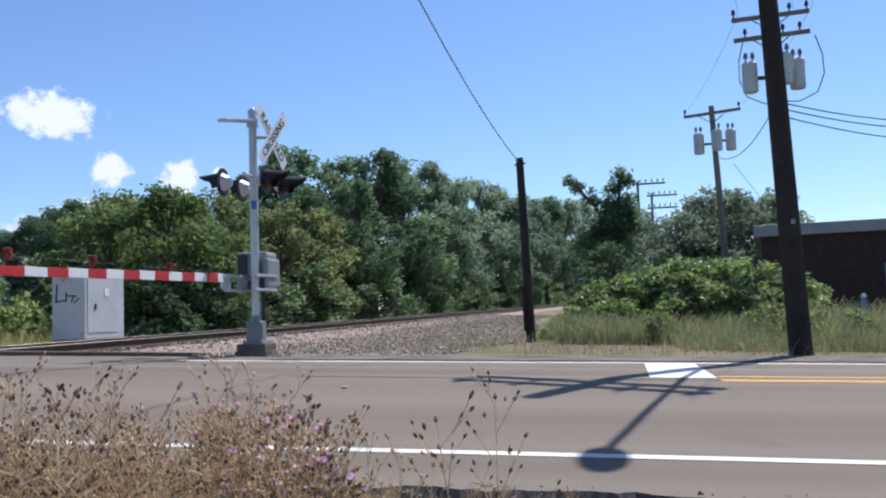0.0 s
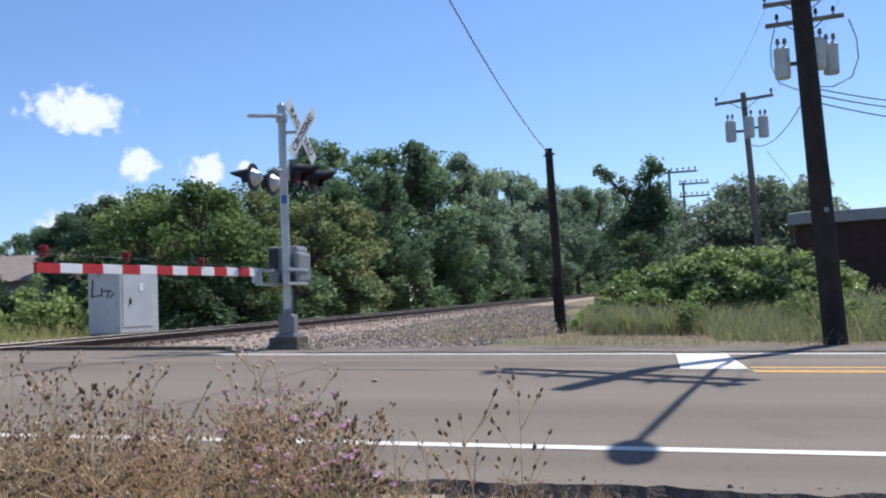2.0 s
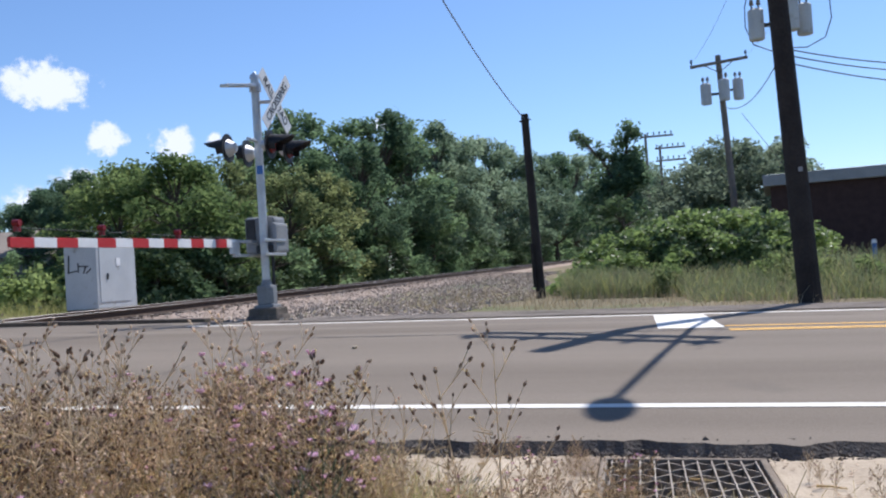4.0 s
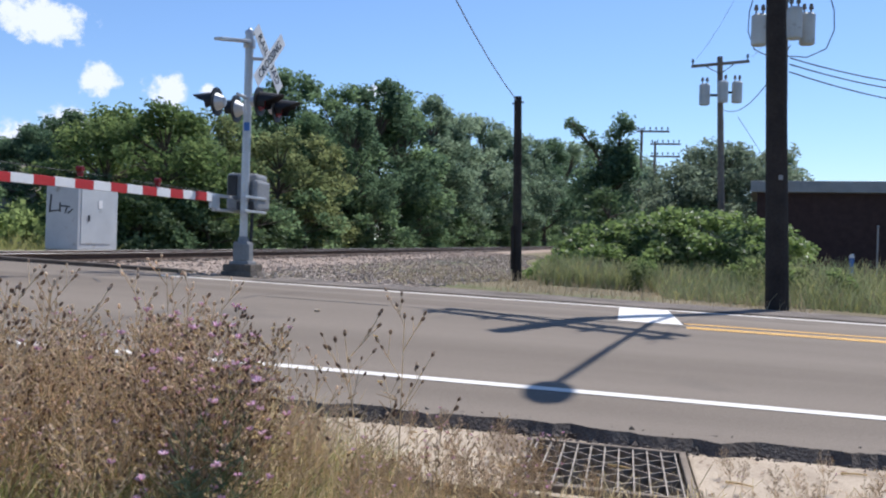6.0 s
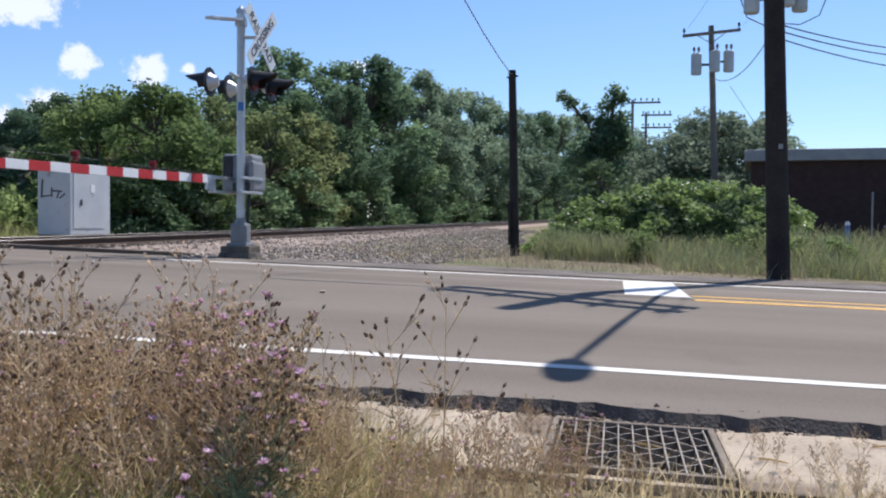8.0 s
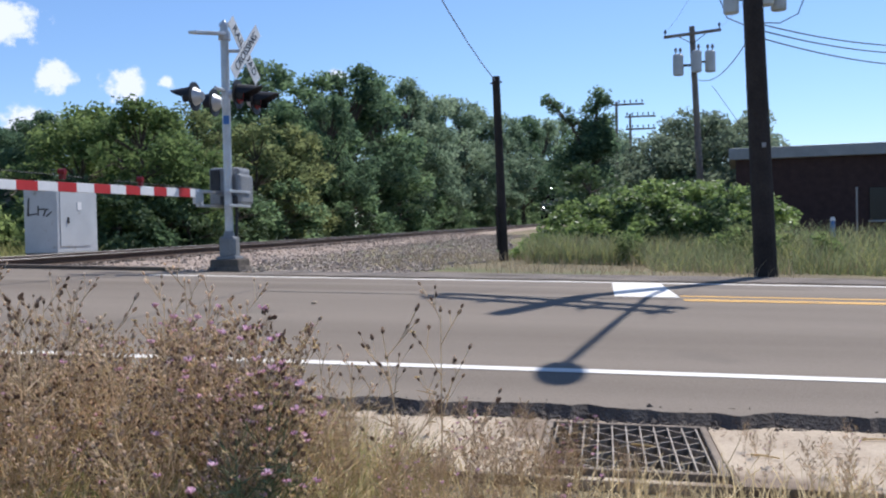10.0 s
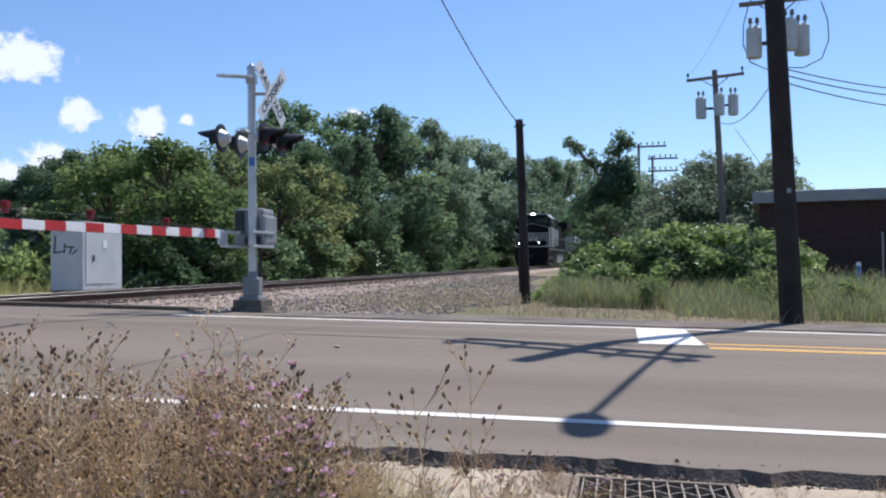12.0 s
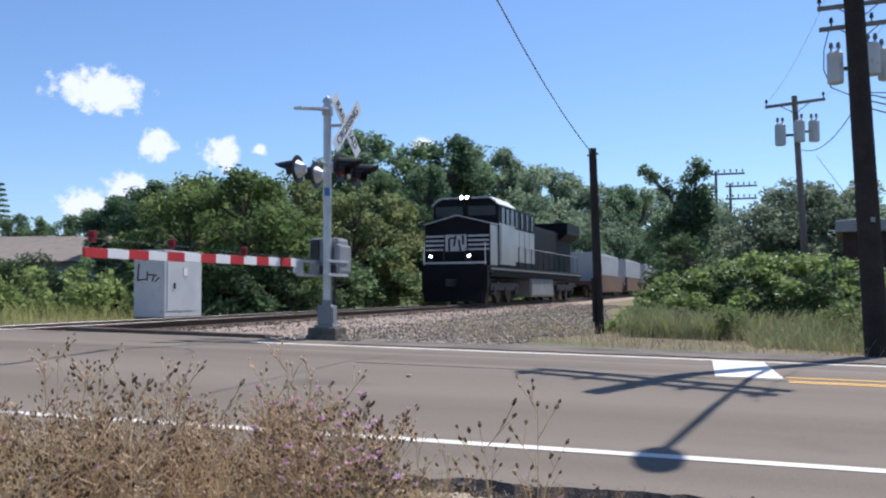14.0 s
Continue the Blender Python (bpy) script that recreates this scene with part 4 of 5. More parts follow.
def crossing_signal():
    x0, y0 = -6.085, 14.2
    gz = 0.16
    s = thing("crossing_signal", pose(x0, y0, gz), "silver railroad crossing signal mast with crossbuck and lights", "crossing signal")
    top = 4.22 - gz
    bm = bmesh.new()
    rod(bm, (0, 0, -0.3), (0, 0, 0.1), 0.5, 0.34, 16)
    box(bm, (0, 0, 0.12), (0.5, 0.5, 0.2), bevel=0.03)
    part("foundation", bm, OLD_ASPHALT, s, "dark weathered concrete foundation")
    bm = bmesh.new()
    box(bm, (0, 0, 0.24), (0.34, 0.34, 0.05), bevel=0.01)
    box(bm, (0, 0, 0.42), (0.26, 0.26, 0.34), bevel=0.03)
    box(bm, (0.09, -0.12, 0.42), (0.16, 0.05, 0.26), bevel=0.01)
    rod(bm, (0, 0, 0.58), (0, 0, 0.68), 0.1, 0.075, 12)
    part("base_casting", bm, DUST_GREY, s)
    part("mast", made(rod, (0, 0, 0.6), (0, 0, top), 0.068, seg=16), GALV, s, "bare silver pole")
    bm = bmesh.new()
    rod(bm, (0, 0, top - 0.02), (0, 0, top + 0.04), 0.085, 0.075, 14)
    rod(bm, (0, 0, top + 0.04), (0, 0, top + 0.09), 0.05, 0.02, 10)
    part("cap", bm, GALV, s)
    bm = bmesh.new()
    rod(bm, (0, 0, top - 0.24), (0, 0, top - 0.1), 0.1, seg=12)
    box(bm, (-0.1, -0.4, top - 0.2), (0.16, 0.8, 0.05), Matrix.Rotation(radians(9), 4, "X") @ Matrix.Rotation(radians(-14), 4, "Z"), 0.01)
    part("bracket_arm", bm, GALV, s)
    # crossbuck: two boards that face along the road
    cb = part("crossbuck_bracket", made(rod, (0, 0.0, top - 0.42), (0.3, 0.08, top - 0.42), 0.03, seg=8), GALV, s)
    for ang, word in ((45, "RAILROAD"), (-45, "CROSSING")):
        off = 0.2 if ang > 0 else 0.225
        m = Matrix.Translation((off + 0.1, 0.1, top - 0.42)) @ Matrix.Rotation(radians(83), 4, "Z") @ Matrix.Rotation(radians(90), 4, "X") @ Matrix.Rotation(radians(-ang if word == "RAILROAD" else 45), 4, "Z")
        board = part("crossbuck_board", made(box, (0, 0, 0), (1.22, 0.225, 0.012)), WHITE_PAINT, s, "white crossbuck board with black letters")
        board.matrix_basis = m
        me = text_mesh(word, 0.2, 0.002)
        me.materials.append(BLACK_PAINT)
        t = new("lettering", me)
        t.parent = board
        t.matrix_basis = pose(0, 0, 0.009)
    # two pairs of flashing lamps back to back
    lz = 3.02 - gz
    part("lamp_crossarm", made(rod, (0, -0.42, lz + 0.12), (0, 0.42, lz + 0.12), 0.028, seg=10), GALV, s)
    for sx in (-1, 1):
        for sy in (-0.38, 0.38):
            bm = bmesh.new()
            c = Vector((sx * 0.36, sy, lz))
            rod(bm, c, c + Vector((sx * 0.02, 0, 0)), 0.235, seg=22)
            lamp = part("lamp_background", bm, BLACK_PAINT, s, "round matt black lamp background")
            part("lamp_housing", made(rod, c - Vector((sx * 0.13, 0, 0)), c, 0.07, 0.15, 14), GALV, lamp, "silver lamp housing")
            part("lens", made(rod, c + Vector((sx * 0.03, 0, 0)), c + Vector((sx * 0.05, 0, 0)), 0.15, 0.14, 16), RED_LENS, lamp, "unlit red lens")
            bm = bmesh.new()
            n = 14
            a0, a1 = [], []
            for i in range(n + 1):
                a = radians(-35 + 250 * i / n)
                reach = 0.12 + 0.27 * max(0.0, math.sin(a)) ** 0.7
                for ring, r in ((a0, 0.165), (a1, 0.158)):
                    ring.append((bm.verts.new((c.x + sx * 0.03, c.y + r * math.cos(a), c.z + r * math.sin(a))), bm.verts.new((c.x + sx * (0.03 + reach), c.y + r * math.cos(a), c.z + r * math.sin(a) - reach * 0.12))))
            for ring in (a0, a1):
                for p, q in zip(ring, ring[1:]):
                    bm.faces.new((p[0], q[0], q[1], p[1]))
            for p, q, u, v in zip(a0, a0[1:], a1, a1[1:]):
                bm.faces.new((p[1], q[1], v[1], u[1]))
            part("hood", bm, BLACK_PAINT, lamp, "long black lamp hood")
    part("notice_plate", made(box, (0.03, -0.078, 2.66 - gz), (0.1, 0.012, 0.14)), BLUE_PAINT, s, "small blue notice plate")
    # gate machine on the mast
    mz = 1.55 - gz
    bm = bmesh.new()
    box(bm, (-0.12, 0.36, mz + 0.03), (0.54, 0.5, 0.64), bevel=0.06)
    box(bm, (0.16, 0.3, mz - 0.02), (0.1, 0.56, 0.5), bevel=0.045)
    gm = part("gate_machine", bm, DUST_GREY, s, "grey metal gate machine box")
    part("hatch", made(box, (-0.27, 0.1, mz + 0.14), (0.16, 0.04, 0.34), bevel=0.008), DARK_STEEL, gm)
    bm = bmesh.new()
    for z in (mz - 0.07, mz - 0.3):
        box(bm, (-0.2, -0.2, z), (0.06, 1.1, 0.045), bevel=0.008)
        box(bm, (0.2, -0.05, z), (0.06, 0.9, 0.045), bevel=0.008)
    box(bm, (-0.2, -0.72, mz - 0.18), (0.05, 0.3, 0.2), bevel=0.01)
    part("arm_support", bm, GALV, gm)
    part("counterweight", made(box, (0.0, 0.25, mz - 0.2), (0.3, 0.5, 0.14), bevel=0.02), DARK_STEEL, gm)
    part("conduit", made(rod, (0.1, 0.06, 0.5), (0.1, 0.1, mz - 0.2), 0.03, seg=8), DARK_STEEL, s)


def crossing_gate():
    """The lowered barrier arm, striped red and white, with three lamps."""
    g = thing("crossing_gate", pose(-6.28, 13.55, 1.44), "lowered red and white striped railroad crossing gate arm", "barrier")
    length, n = 5.42, 14
    for i in range(n):
        a, b = length * i / n, length * (i + 1) / n
        bm = bmesh.new()
        h = 0.132 - 0.03 * i / n
        box(bm, (0, -(a + b) / 2, -0.012 * i * 0.5), (0.035, b - a, h), bevel=0.004)
        part("stripe", bm, RED_PAINT if i % 2 else WHITE_PAINT, g)
    wirec = bmesh.new()
    for y in (-0.6, -2.6, -5.28):
        rod(wirec, (0, y, 0.075), (0, y + 2.0 if y < -1 else y + 0.5, 0.08), 0.004, seg=5)
    part("lamp_wire", wirec, DARK_STEEL, g)
    for y in (-1.9, -3.75, -5.28):
        bm = bmesh.new()
        box(bm, (0, y, 0.065), (0.05, 0.06, 0.06))
        rod(bm, (-0.04, y, 0.125), (0.04, y, 0.125), 0.036, seg=12)
        box(bm, (0, y, 0.105), (0.04, 0.045, 0.08), bevel=0.008)
        part("gate_lamp", bm, RED_LENS, g, "small red gate lamp")


def signal_cabinet():
    c = thing("signal_cabinet", pose(-14.78, 23.1, 0.4), "grey metal railway signal cabinet with scrawled marks", "cabinet")
    bm = bmesh.new()
    box(bm, (0, 0, 0.88), (0.97, 1.95, 1.8), bevel=0.02)
    part("body", bm, GREY_PAINT, c)
    part("roof", made(box, (0, 0, 1.82), (1.02, 2.0, 0.05), bevel=0.01), GREY_PAINT, c)
    part("plinth", made(box, (0, 0, -0.08), (0.92, 1.9, 0.2)), OLD_ASPHALT, c)
    part("door", made(box, (0.492, -0.1, 0.9), (0.02, 1.5, 1.5), bevel=0.005), GREY_PAINT, c)
    part("label_plate", made(box, (0.508, 0.05, 1.25), (0.012, 0.2, 0.22)), WHITE_PAINT, c, "white notice plate")
    part("lock", made(box, (0.515, -0.5, 0.85), (0.03, 0.06, 0.16)), DARK_STEEL, c)
    bm = bmesh.new()
    for u, v, w, h, a in ((-0.28, 1.22, 0.03, 0.42, 4), (-0.18, 1.02, 0.2, 0.025, -8), (-0.05, 1.12, 0.025, 0.22, 0), (0.08, 1.15, 0.22, 0.025, 3), (0.1, 1.05, 0.025, 0.16, 20), (0.2, 1.02, 0.15, 0.025, -40)):
        box(bm, (u * 1.25, -0.978, v * 1.0), (w * 1.3 + 0.01, 0.006, h * 1.15 + 0.01), Matrix.Rotation(radians(a), 4, "Y"))
    part("scrawl", bm, DARK_STEEL, c, "dark painted scrawl")


crossing_signal()
crossing_gate()
signal_cabinet()


# ---- drain and concrete pad ----
def drain():
    pad = thing("gutter_pad", pose(0, 0, 0), "cracked pale concrete gutter apron beside the road", "pavement", kind="structure")
    for x0, x1, y0, y1 in ((-7, -3.2, 3.22, 4.3), (-3.18, -0.27, 3.22, 4.3), (-0.26, 0.44, 3.2, 3.25), (-0.26, 0.44, 4.07, 4.3), (0.45, 1.9, 3.22, 4.3), (1.92, 5.0, 3.22, 4.3), (5.02, 9, 3.22, 4.3)):
        c = (x0 + x1) / 2
        bm = made(box, (c, (y0 + y1) / 2, grade(c) - 0.2), (x1 - x0, y1 - y0, 0.16), Matrix.Rotation(0.027, 4, "Y"), 0.012)
        part("slab", bm, CONCRETE, pad)
    d = thing("storm_drain", pose(0.09, 3.66, -0.122, 0, 1.5, 0), "rusty cast iron storm drain grate in concrete", "drain")
    fr = bmesh.new()
    for c, s in (((0, 0.393, 0), (0.7, 0.03, 0.05)), ((0, -0.393, 0), (0.7, 0.03, 0.05)), ((-0.333, 0, 0), (0.03, 0.756, 0.05)), ((0.333, 0, 0), (0.03, 0.756, 0.05))):
        box(fr, c, s, bevel=0.008)
    part("frame", fr, FRAME_IRON, d, "worn grey frame")
    part("pit", made(box, (0, 0, -0.6), (0.66, 0.8, 0.02)), PIT, d, "drain pit floor, shade in its colour")
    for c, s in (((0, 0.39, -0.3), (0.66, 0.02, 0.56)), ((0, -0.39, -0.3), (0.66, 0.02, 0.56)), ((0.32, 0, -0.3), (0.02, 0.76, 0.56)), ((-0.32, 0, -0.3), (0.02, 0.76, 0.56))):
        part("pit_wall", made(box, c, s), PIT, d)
    for i in range(11):
        part("bar", made(box, (-0.3 + 0.06 * i, 0, 0.0), (0.006, 0.756, 0.04)), GRATE_BAR, d)
    for j in range(7):
        y = -0.33 + 0.11 * j
        bm = bmesh.new()
        lo, hi = [], []
        for i in range(11):
            x, w = -0.3 + 0.06 * i, 0.03 * (-1) ** (i + j)
            lo.append((x, y + w - 0.004))
            hi.append((x, y + w + 0.004))
        prism(bm, lo + hi[::-1], -0.015, 0.014, "xy")
        part("cross_bar", bm, GRATE_BAR, d)


def twigs():
    """Bits of dry stalk and gravel blown onto the pad."""
    rng = random.Random(12)
    for i in range(16):
        x, y = rng.uniform(-2.6, 2.8), rng.uniform(3.9, 4.12)
        if i > 7:
            y = rng.uniform(3.35, 4.1)
        z = grade(x) - 0.112
        a, n = rng.uniform(-0.5, 0.5), rng.uniform(0.04, 0.14)
        bm = bmesh.new()
        rod(bm, (-n / 2, 0, 0), (0, 0.004, 0.002), 0.005, 0.004, 5)
        rod(bm, (0, 0.004, 0.002), (n / 2, 0, 0), 0.004, 0.003, 5)
        t = part("twig", bm, STRAW)
        t.matrix_basis = pose(x, y, z, 0, 0, math.degrees(a))
        tagged(t, "short dry stalk lying on the concrete", "twig", "twigs on the pad")


def broken_edge():
    """Crumbled asphalt lumps along the road's near edge."""
    rng = np.random.default_rng(14)
    base = np.array([(1, 0, 0), (-1, 0, 0), (0, 1, 0), (0, -1, 0), (0, 0, 1), (0, 0, -1)], float)
    tri = np.array([(0, 2, 4), (2, 1, 4), (1, 3, 4), (3, 0, 4), (2, 0, 5), (1, 2, 5), (3, 1, 5), (0, 3, 5)])
    vs, fs = [], []
    n = 9000
    for k in range(n):
        x = rng.uniform(-8, 8)
        u = rng.random()
        y = 4.33 - 0.36 * u ** 1.3 - 0.07 * noise.noise((x * 1.5, 0, 0))
        s = rng.uniform(0.006, 0.03) * (1.1 - 0.5 * u)
        q = np.array(Euler(rng.uniform(0, 6, 3)).to_matrix())
        vs.append((base * s * rng.uniform(0.6, 1.3, 3)) @ q.T + (x, y, road_z(x, 4.25) - 0.014 - 0.095 * u))
        fs.append(tri + 6 * k)
    me = bpy.data.meshes.new("broken_asphalt")
    me.from_pydata(np.concatenate(vs).tolist(), [], np.concatenate(fs).tolist())
    me.materials.append(OLD_ASPHALT)
    tagged(new("broken_asphalt", me), "dark crumbled asphalt along the road edge", "rubble", kind="stuff")


def road_cracks():
    """Sealed cracks and wheel-worn seams in the asphalt."""
    for name, pts in (("crack_seal", [(-9.5, 9.6), (-8.2, 9.75), (-7.4, 9.7), (-6.2, 10.0)]), ("crack_seal", [(-8.6, 11.3), (-6.0, 11.1), (-3.0, 11.0), (1.0, 10.9)]), ("crack_seal", [(-6.2, 10.0), (-5.6, 9.2), (-5.5, 8.8)]), ("crack_seal", [(-3.5, 8.85), (0.0, 8.8), (4.0, 8.78), (9.0, 8.8)])):
        bm = bmesh.new()
        prev = None
        for (xa, ya), (xb, yb) in zip(pts, pts[1:]):
            for i in range(12):
                k = i / 12
                x, y = xa + (xb - xa) * k, ya + (yb - ya) * k
                y += 0.03 * noise.noise((x * 2.5, y, 4))
                w = 0.016 + 0.01 * noise.noise((x * 5, y, 1))
                cur = (bm.verts.new((x, y - w, road_z(x, y - w) + 0.004)), bm.verts.new((x, y + w, road_z(x, y + w) + 0.004)))
                if prev:
                    bm.faces.new((prev[0], cur[0], cur[1], prev[1]))
                prev = cur
        tagged(part(name, bm, TAR), "dark sealed crack in the asphalt", "road marking", kind="structure")


def small_posts():
    """Marker posts in the grass before the brick building, and a scrap on the road."""
    z = ground_z(6.4, 27.4)
    m = thing("marker_post", pose(6.4, 27.4, z), "short blue marker post with a white cap in grass", "post")
    part("shaft", made(rod, (0, 0, -0.2), (0, 0, 0.95), 0.07, 0.065, 12), BLUE_PAINT, m)
    part("cap", made(rod, (0, 0, 0.95), (0, 0, 1.06), 0.08, 0.05, 12), WHITE_PAINT, m)
    z = ground_z(8.2, 31.9)
    p = thing("pipe_post", pose(8.2, 31.9, z), "thin grey upright pipe before the brick wall", "post")
    part("pipe", made(rod, (0, 0, -0.2), (0, 0, 2.0), 0.03, seg=10), DUST_GREY, p)
    part("pipe_cap", made(rod, (0, 0, 2.0), (0, 0, 2.05), 0.045, 0.03, 10), DUST_GREY, p)
    for x, y in ((-2.6, 7.9),):
        bm = made(ball, (0, 0, 0.012), 0.03, 1, (1.3, 0.9, 0.5))
        b = part("pebble", bm, CONCRETE)
        b.matrix_basis = pose(x, y, road_z(x, y), 0, 0, 40 * x)
        tagged(b, "small pale pebble lying on the road", "pebble", "pebbles on the road")


def pad_litter():
    """Seeds, crumbs and leaf scraps strewn over the concrete."""
    rng = np.random.default_rng(77)
    n = 1500
    x = rng.uniform(-3.0, 3.2, n)
    y = 3.25 + 0.92 * rng.random(n) ** 1.3
    keep = ~((x > -0.26) & (x < 0.44) & (y < 4.08))
    x, y = x[keep], y[keep]
    n = len(x)
    z = np.array([grade(a) - 0.113 for a in x])
    a = rng.uniform(0, 6.283, n)
    s = rng.uniform(0.003, 0.012, n)[:, None]
    c = np.stack([x, y, z], 1)
    u = np.stack([np.cos(a), np.sin(a), 0.5 * rng.random(n)], 1) * s
    v = np.stack([-np.sin(a), np.cos(a), 0.4 * rng.random(n)], 1) * s * 0.6
    tagged(new("litter", quads_mesh("litter", c, u, v, BUD)), "brown seeds and leaf crumbs strewn over concrete", "litter", kind="stuff")


small_posts()
drain()
pad_litter()
twigs()
broken_edge()
road_cracks()


# ---- train ----
def locomotive():
    """Front at y = 0, rear at y = 22.3; rail level at z = 0."""
    lo = thing("locomotive", pose(0, 0, 0), "black diesel freight locomotive with white striped nose", "locomotive")
    W = 1.55
    part("deck", made(box, (0, 11.2, 1.5), (3.05, 21.6, 0.25), bevel=0.03), LOCO_BLACK, lo)
    part("side_sill", made(box, (0, 11.2, 1.28), (2.9, 20.5, 0.2)), LOCO_BLACK, lo)
    bm = bmesh.new()
    prism(bm, [(-1.35, 0.12), (1.35, 0.12), (1.5, 0.7), (1.5, 1.65), (-1.5, 1.65), (-1.5, 0.7)], 0.15, 0.5, "xz")
    part("pilot", bm, LOCO_BLACK, lo, "black pilot with snow plow")
    bm = bmesh.new()
    prism(bm, [(-1.3, 0.12), (1.3, 0.12), (1.35, 0.55), (-1.35, 0.55)], -0.1, 0.16, "xz")
    part("plow", bm, LOCO_BLACK, lo)
    part("coupler", made(box, (0, -0.25, 0.9), (0.28, 0.8, 0.3), bevel=0.05), DARK_STEEL, lo)
    for sx in (-1, 1):
        for k in range(4):
            part("step", made(box, (sx * 1.32, 0.8, 0.45 + 0.3 * k), (0.42, 0.35, 0.04)), DARK_STEEL, lo)
        part("handrail", made(rod, (sx * 1.4, 0.2, 0.9), (sx * 1.4, 0.2, 2.6), 0.02, seg=6), WHITE_PAINT, lo)
    # short nose with a peaked top
    bm = bmesh.new()
    prism(bm, [(-1.5, 1.62), (1.5, 1.62), (1.5, 3.38), (0.0, 3.74), (-1.5, 3.38)], 0.6, 1.9, "xz")
    nose = part("nose", bm, LOCO_BLACK, lo, "black nose with white stripes")
    # grey over the black nose: sunlight on its top painted in
    part("nose_cap", made(lambda b: prism(b, [(-1.54, 3.39), (0, 3.76), (1.54, 3.39), (1.54, 3.43), (0, 3.8), (-1.54, 3.43)], 0.57, 1.9, "xz")), GREY_PAINT, nose, "nose top, sunlight painted on in grey")
    part("nose_side", made(box, (1.51, 1.25, 2.5), (0.025, 1.25, 1.7), bevel=0.006), LOCO_SIDE, nose, "black side panel, sheen painted in grey")
    for z in (2.32, 2.51, 2.7, 2.89):
        for a, b in ((-1.46, -0.6), (0.5, 1.46)):
            part("stripe", made(box, ((a + b) / 2, 0.59, z), (b - a, 0.02, 0.075)), STRIPE_PAINT, nose)
    emblem = part("emblem", made(box, (-0.05, 0.588, 2.6), (0.98, 0.02, 0.7), bevel=0.006), STRIPE_PAINT, nose, "pale geometric emblem")
    bm = bmesh.new()
    for x, z, w, h, a in ((-0.36, 2.52, 0.1, 0.5, 0), (-0.1, 2.68, 0.09, 0.46, 12), (0.12, 2.5, 0.09, 0.48, -10), (-0.24, 2.8, 0.26, 0.07, 0), (0.28, 2.72, 0.1, 0.4, 0)):
        box(bm, (x, 0.576, z), (w, 0.012, h), Matrix.Rotation(radians(a), 4, "Y"))
    part("emblem_stroke", bm, LOCO_BLACK, emblem)
    for x in (-1.1, 0.66):
        part("ditch_light", made(rod, (x, 0.16, 2.03), (x, 0.26, 2.03), 0.052, seg=14), HEADLIGHT, lo, "lit ditch light")
        part("light_bracket", made(box, (x, 0.3, 1.85), (0.2, 0.1, 0.45)), LOCO_BLACK, lo)
    part("platform_edge", made(box, (0, 0.2, 1.74), (2.9, 0.06, 0.08)), GREY_PAINT, lo)
    for sx in (-1, 1):
        part("platform_rail", made(rod, (sx * 1.4, 0.25, 2.35), (sx * 0.5, 0.25, 2.35), 0.02, seg=6), DARK_STEEL, lo)
        part("platform_post", made(rod, (sx * 0.5, 0.25, 1.7), (sx * 0.5, 0.25, 2.35), 0.02, seg=6), DARK_STEEL, lo)
    # cab
    bm = bmesh.new()
    prism(bm, [(-1.55, 1.62), (1.55, 1.62), (1.55, 4.28), (1.15, 4.58), (-1.15, 4.58), (-1.55, 4.28)], 1.85, 4.7, "xz")
    cab = part("cab", bm, LOCO_BLACK, lo, "black cab with dark windows")
    bm = bmesh.new()
    prism(bm, [(-1.58, 4.27), (-1.17, 4.59), (1.17, 4.59), (1.58, 4.27), (1.6, 4.31), (1.19, 4.65), (-1.19, 4.65), (-1.6, 4.31)], 1.7, 4.75, "xz")
    # grey sheet over the black cab imitates the sun on its roof
    part("cab_roof", bm, GREY_PAINT, cab, "cab roof, sunlight painted on in grey")
    for x in (-0.78, 0.78):
        part("windscreen", made(box, (x, 1.84, 4.05), (1.3, 0.04, 0.44), bevel=0.01), GLASS_DARK, cab)
    part("headlight_box", made(box, (0, 1.78, 4.62), (0.6, 0.2, 0.2), bevel=0.03), LOCO_BLACK, cab)
    for x in (-0.13, 0.13):
        part("headlight", made(rod, (x, 1.64, 4.63), (x, 1.7, 4.63), 0.068, seg=14), HEADLIGHT, cab, "bright lit headlight")
    for sx in (-1, 1):
        part("side_panel", made(box, (sx * 1.56, 3.25, 2.6), (0.03, 2.8, 1.8), bevel=0.008), LOCO_SIDE, cab, "black cab side, sheen painted in grey")
        for y in (2.5, 3.3, 4.1):
            part("side_window", made(box, (sx * 1.56, y, 3.85), (0.05, 0.5, 0.7), bevel=0.01), GLASS_DARK, cab)
        part("grab_rail", made(rod, (sx * 1.6, 2.05, 1.8), (sx * 1.6, 2.05, 3.4), 0.02, seg=6), GREY_PAINT, cab)
    # hoods
    part("equipment_hood", made(box, (0, 6.95, 3.0), (2.9, 4.4, 2.8), bevel=0.1), LOCO_BLACK, lo, "black equipment hood")
    for sx in (-1, 1):
        for k in range(4):
            part("vent", made(box, (sx * 1.46, 5.3 + 1.05 * k, 3.85), (0.05, 0.3, 0.75)), GLASS_DARK, lo)
            part("hood_door", made(box, (sx * 1.455, 5.3 + 1.05 * k, 2.65), (0.03, 0.98, 1.5), bevel=0.01), LOCO_SIDE, lo, "black hood door, sheen painted in grey")
    part("long_hood", made(box, (0, 13.2, 2.8), (1.9, 8.6, 2.4), bevel=0.15), LOCO_BLACK, lo, "black engine hood")
    part("radiator_hood", made(box, (0, 19.3, 2.85), (1.9, 3.9, 2.5), bevel=0.06), LOCO_BLACK, lo)
    bm = bmesh.new()
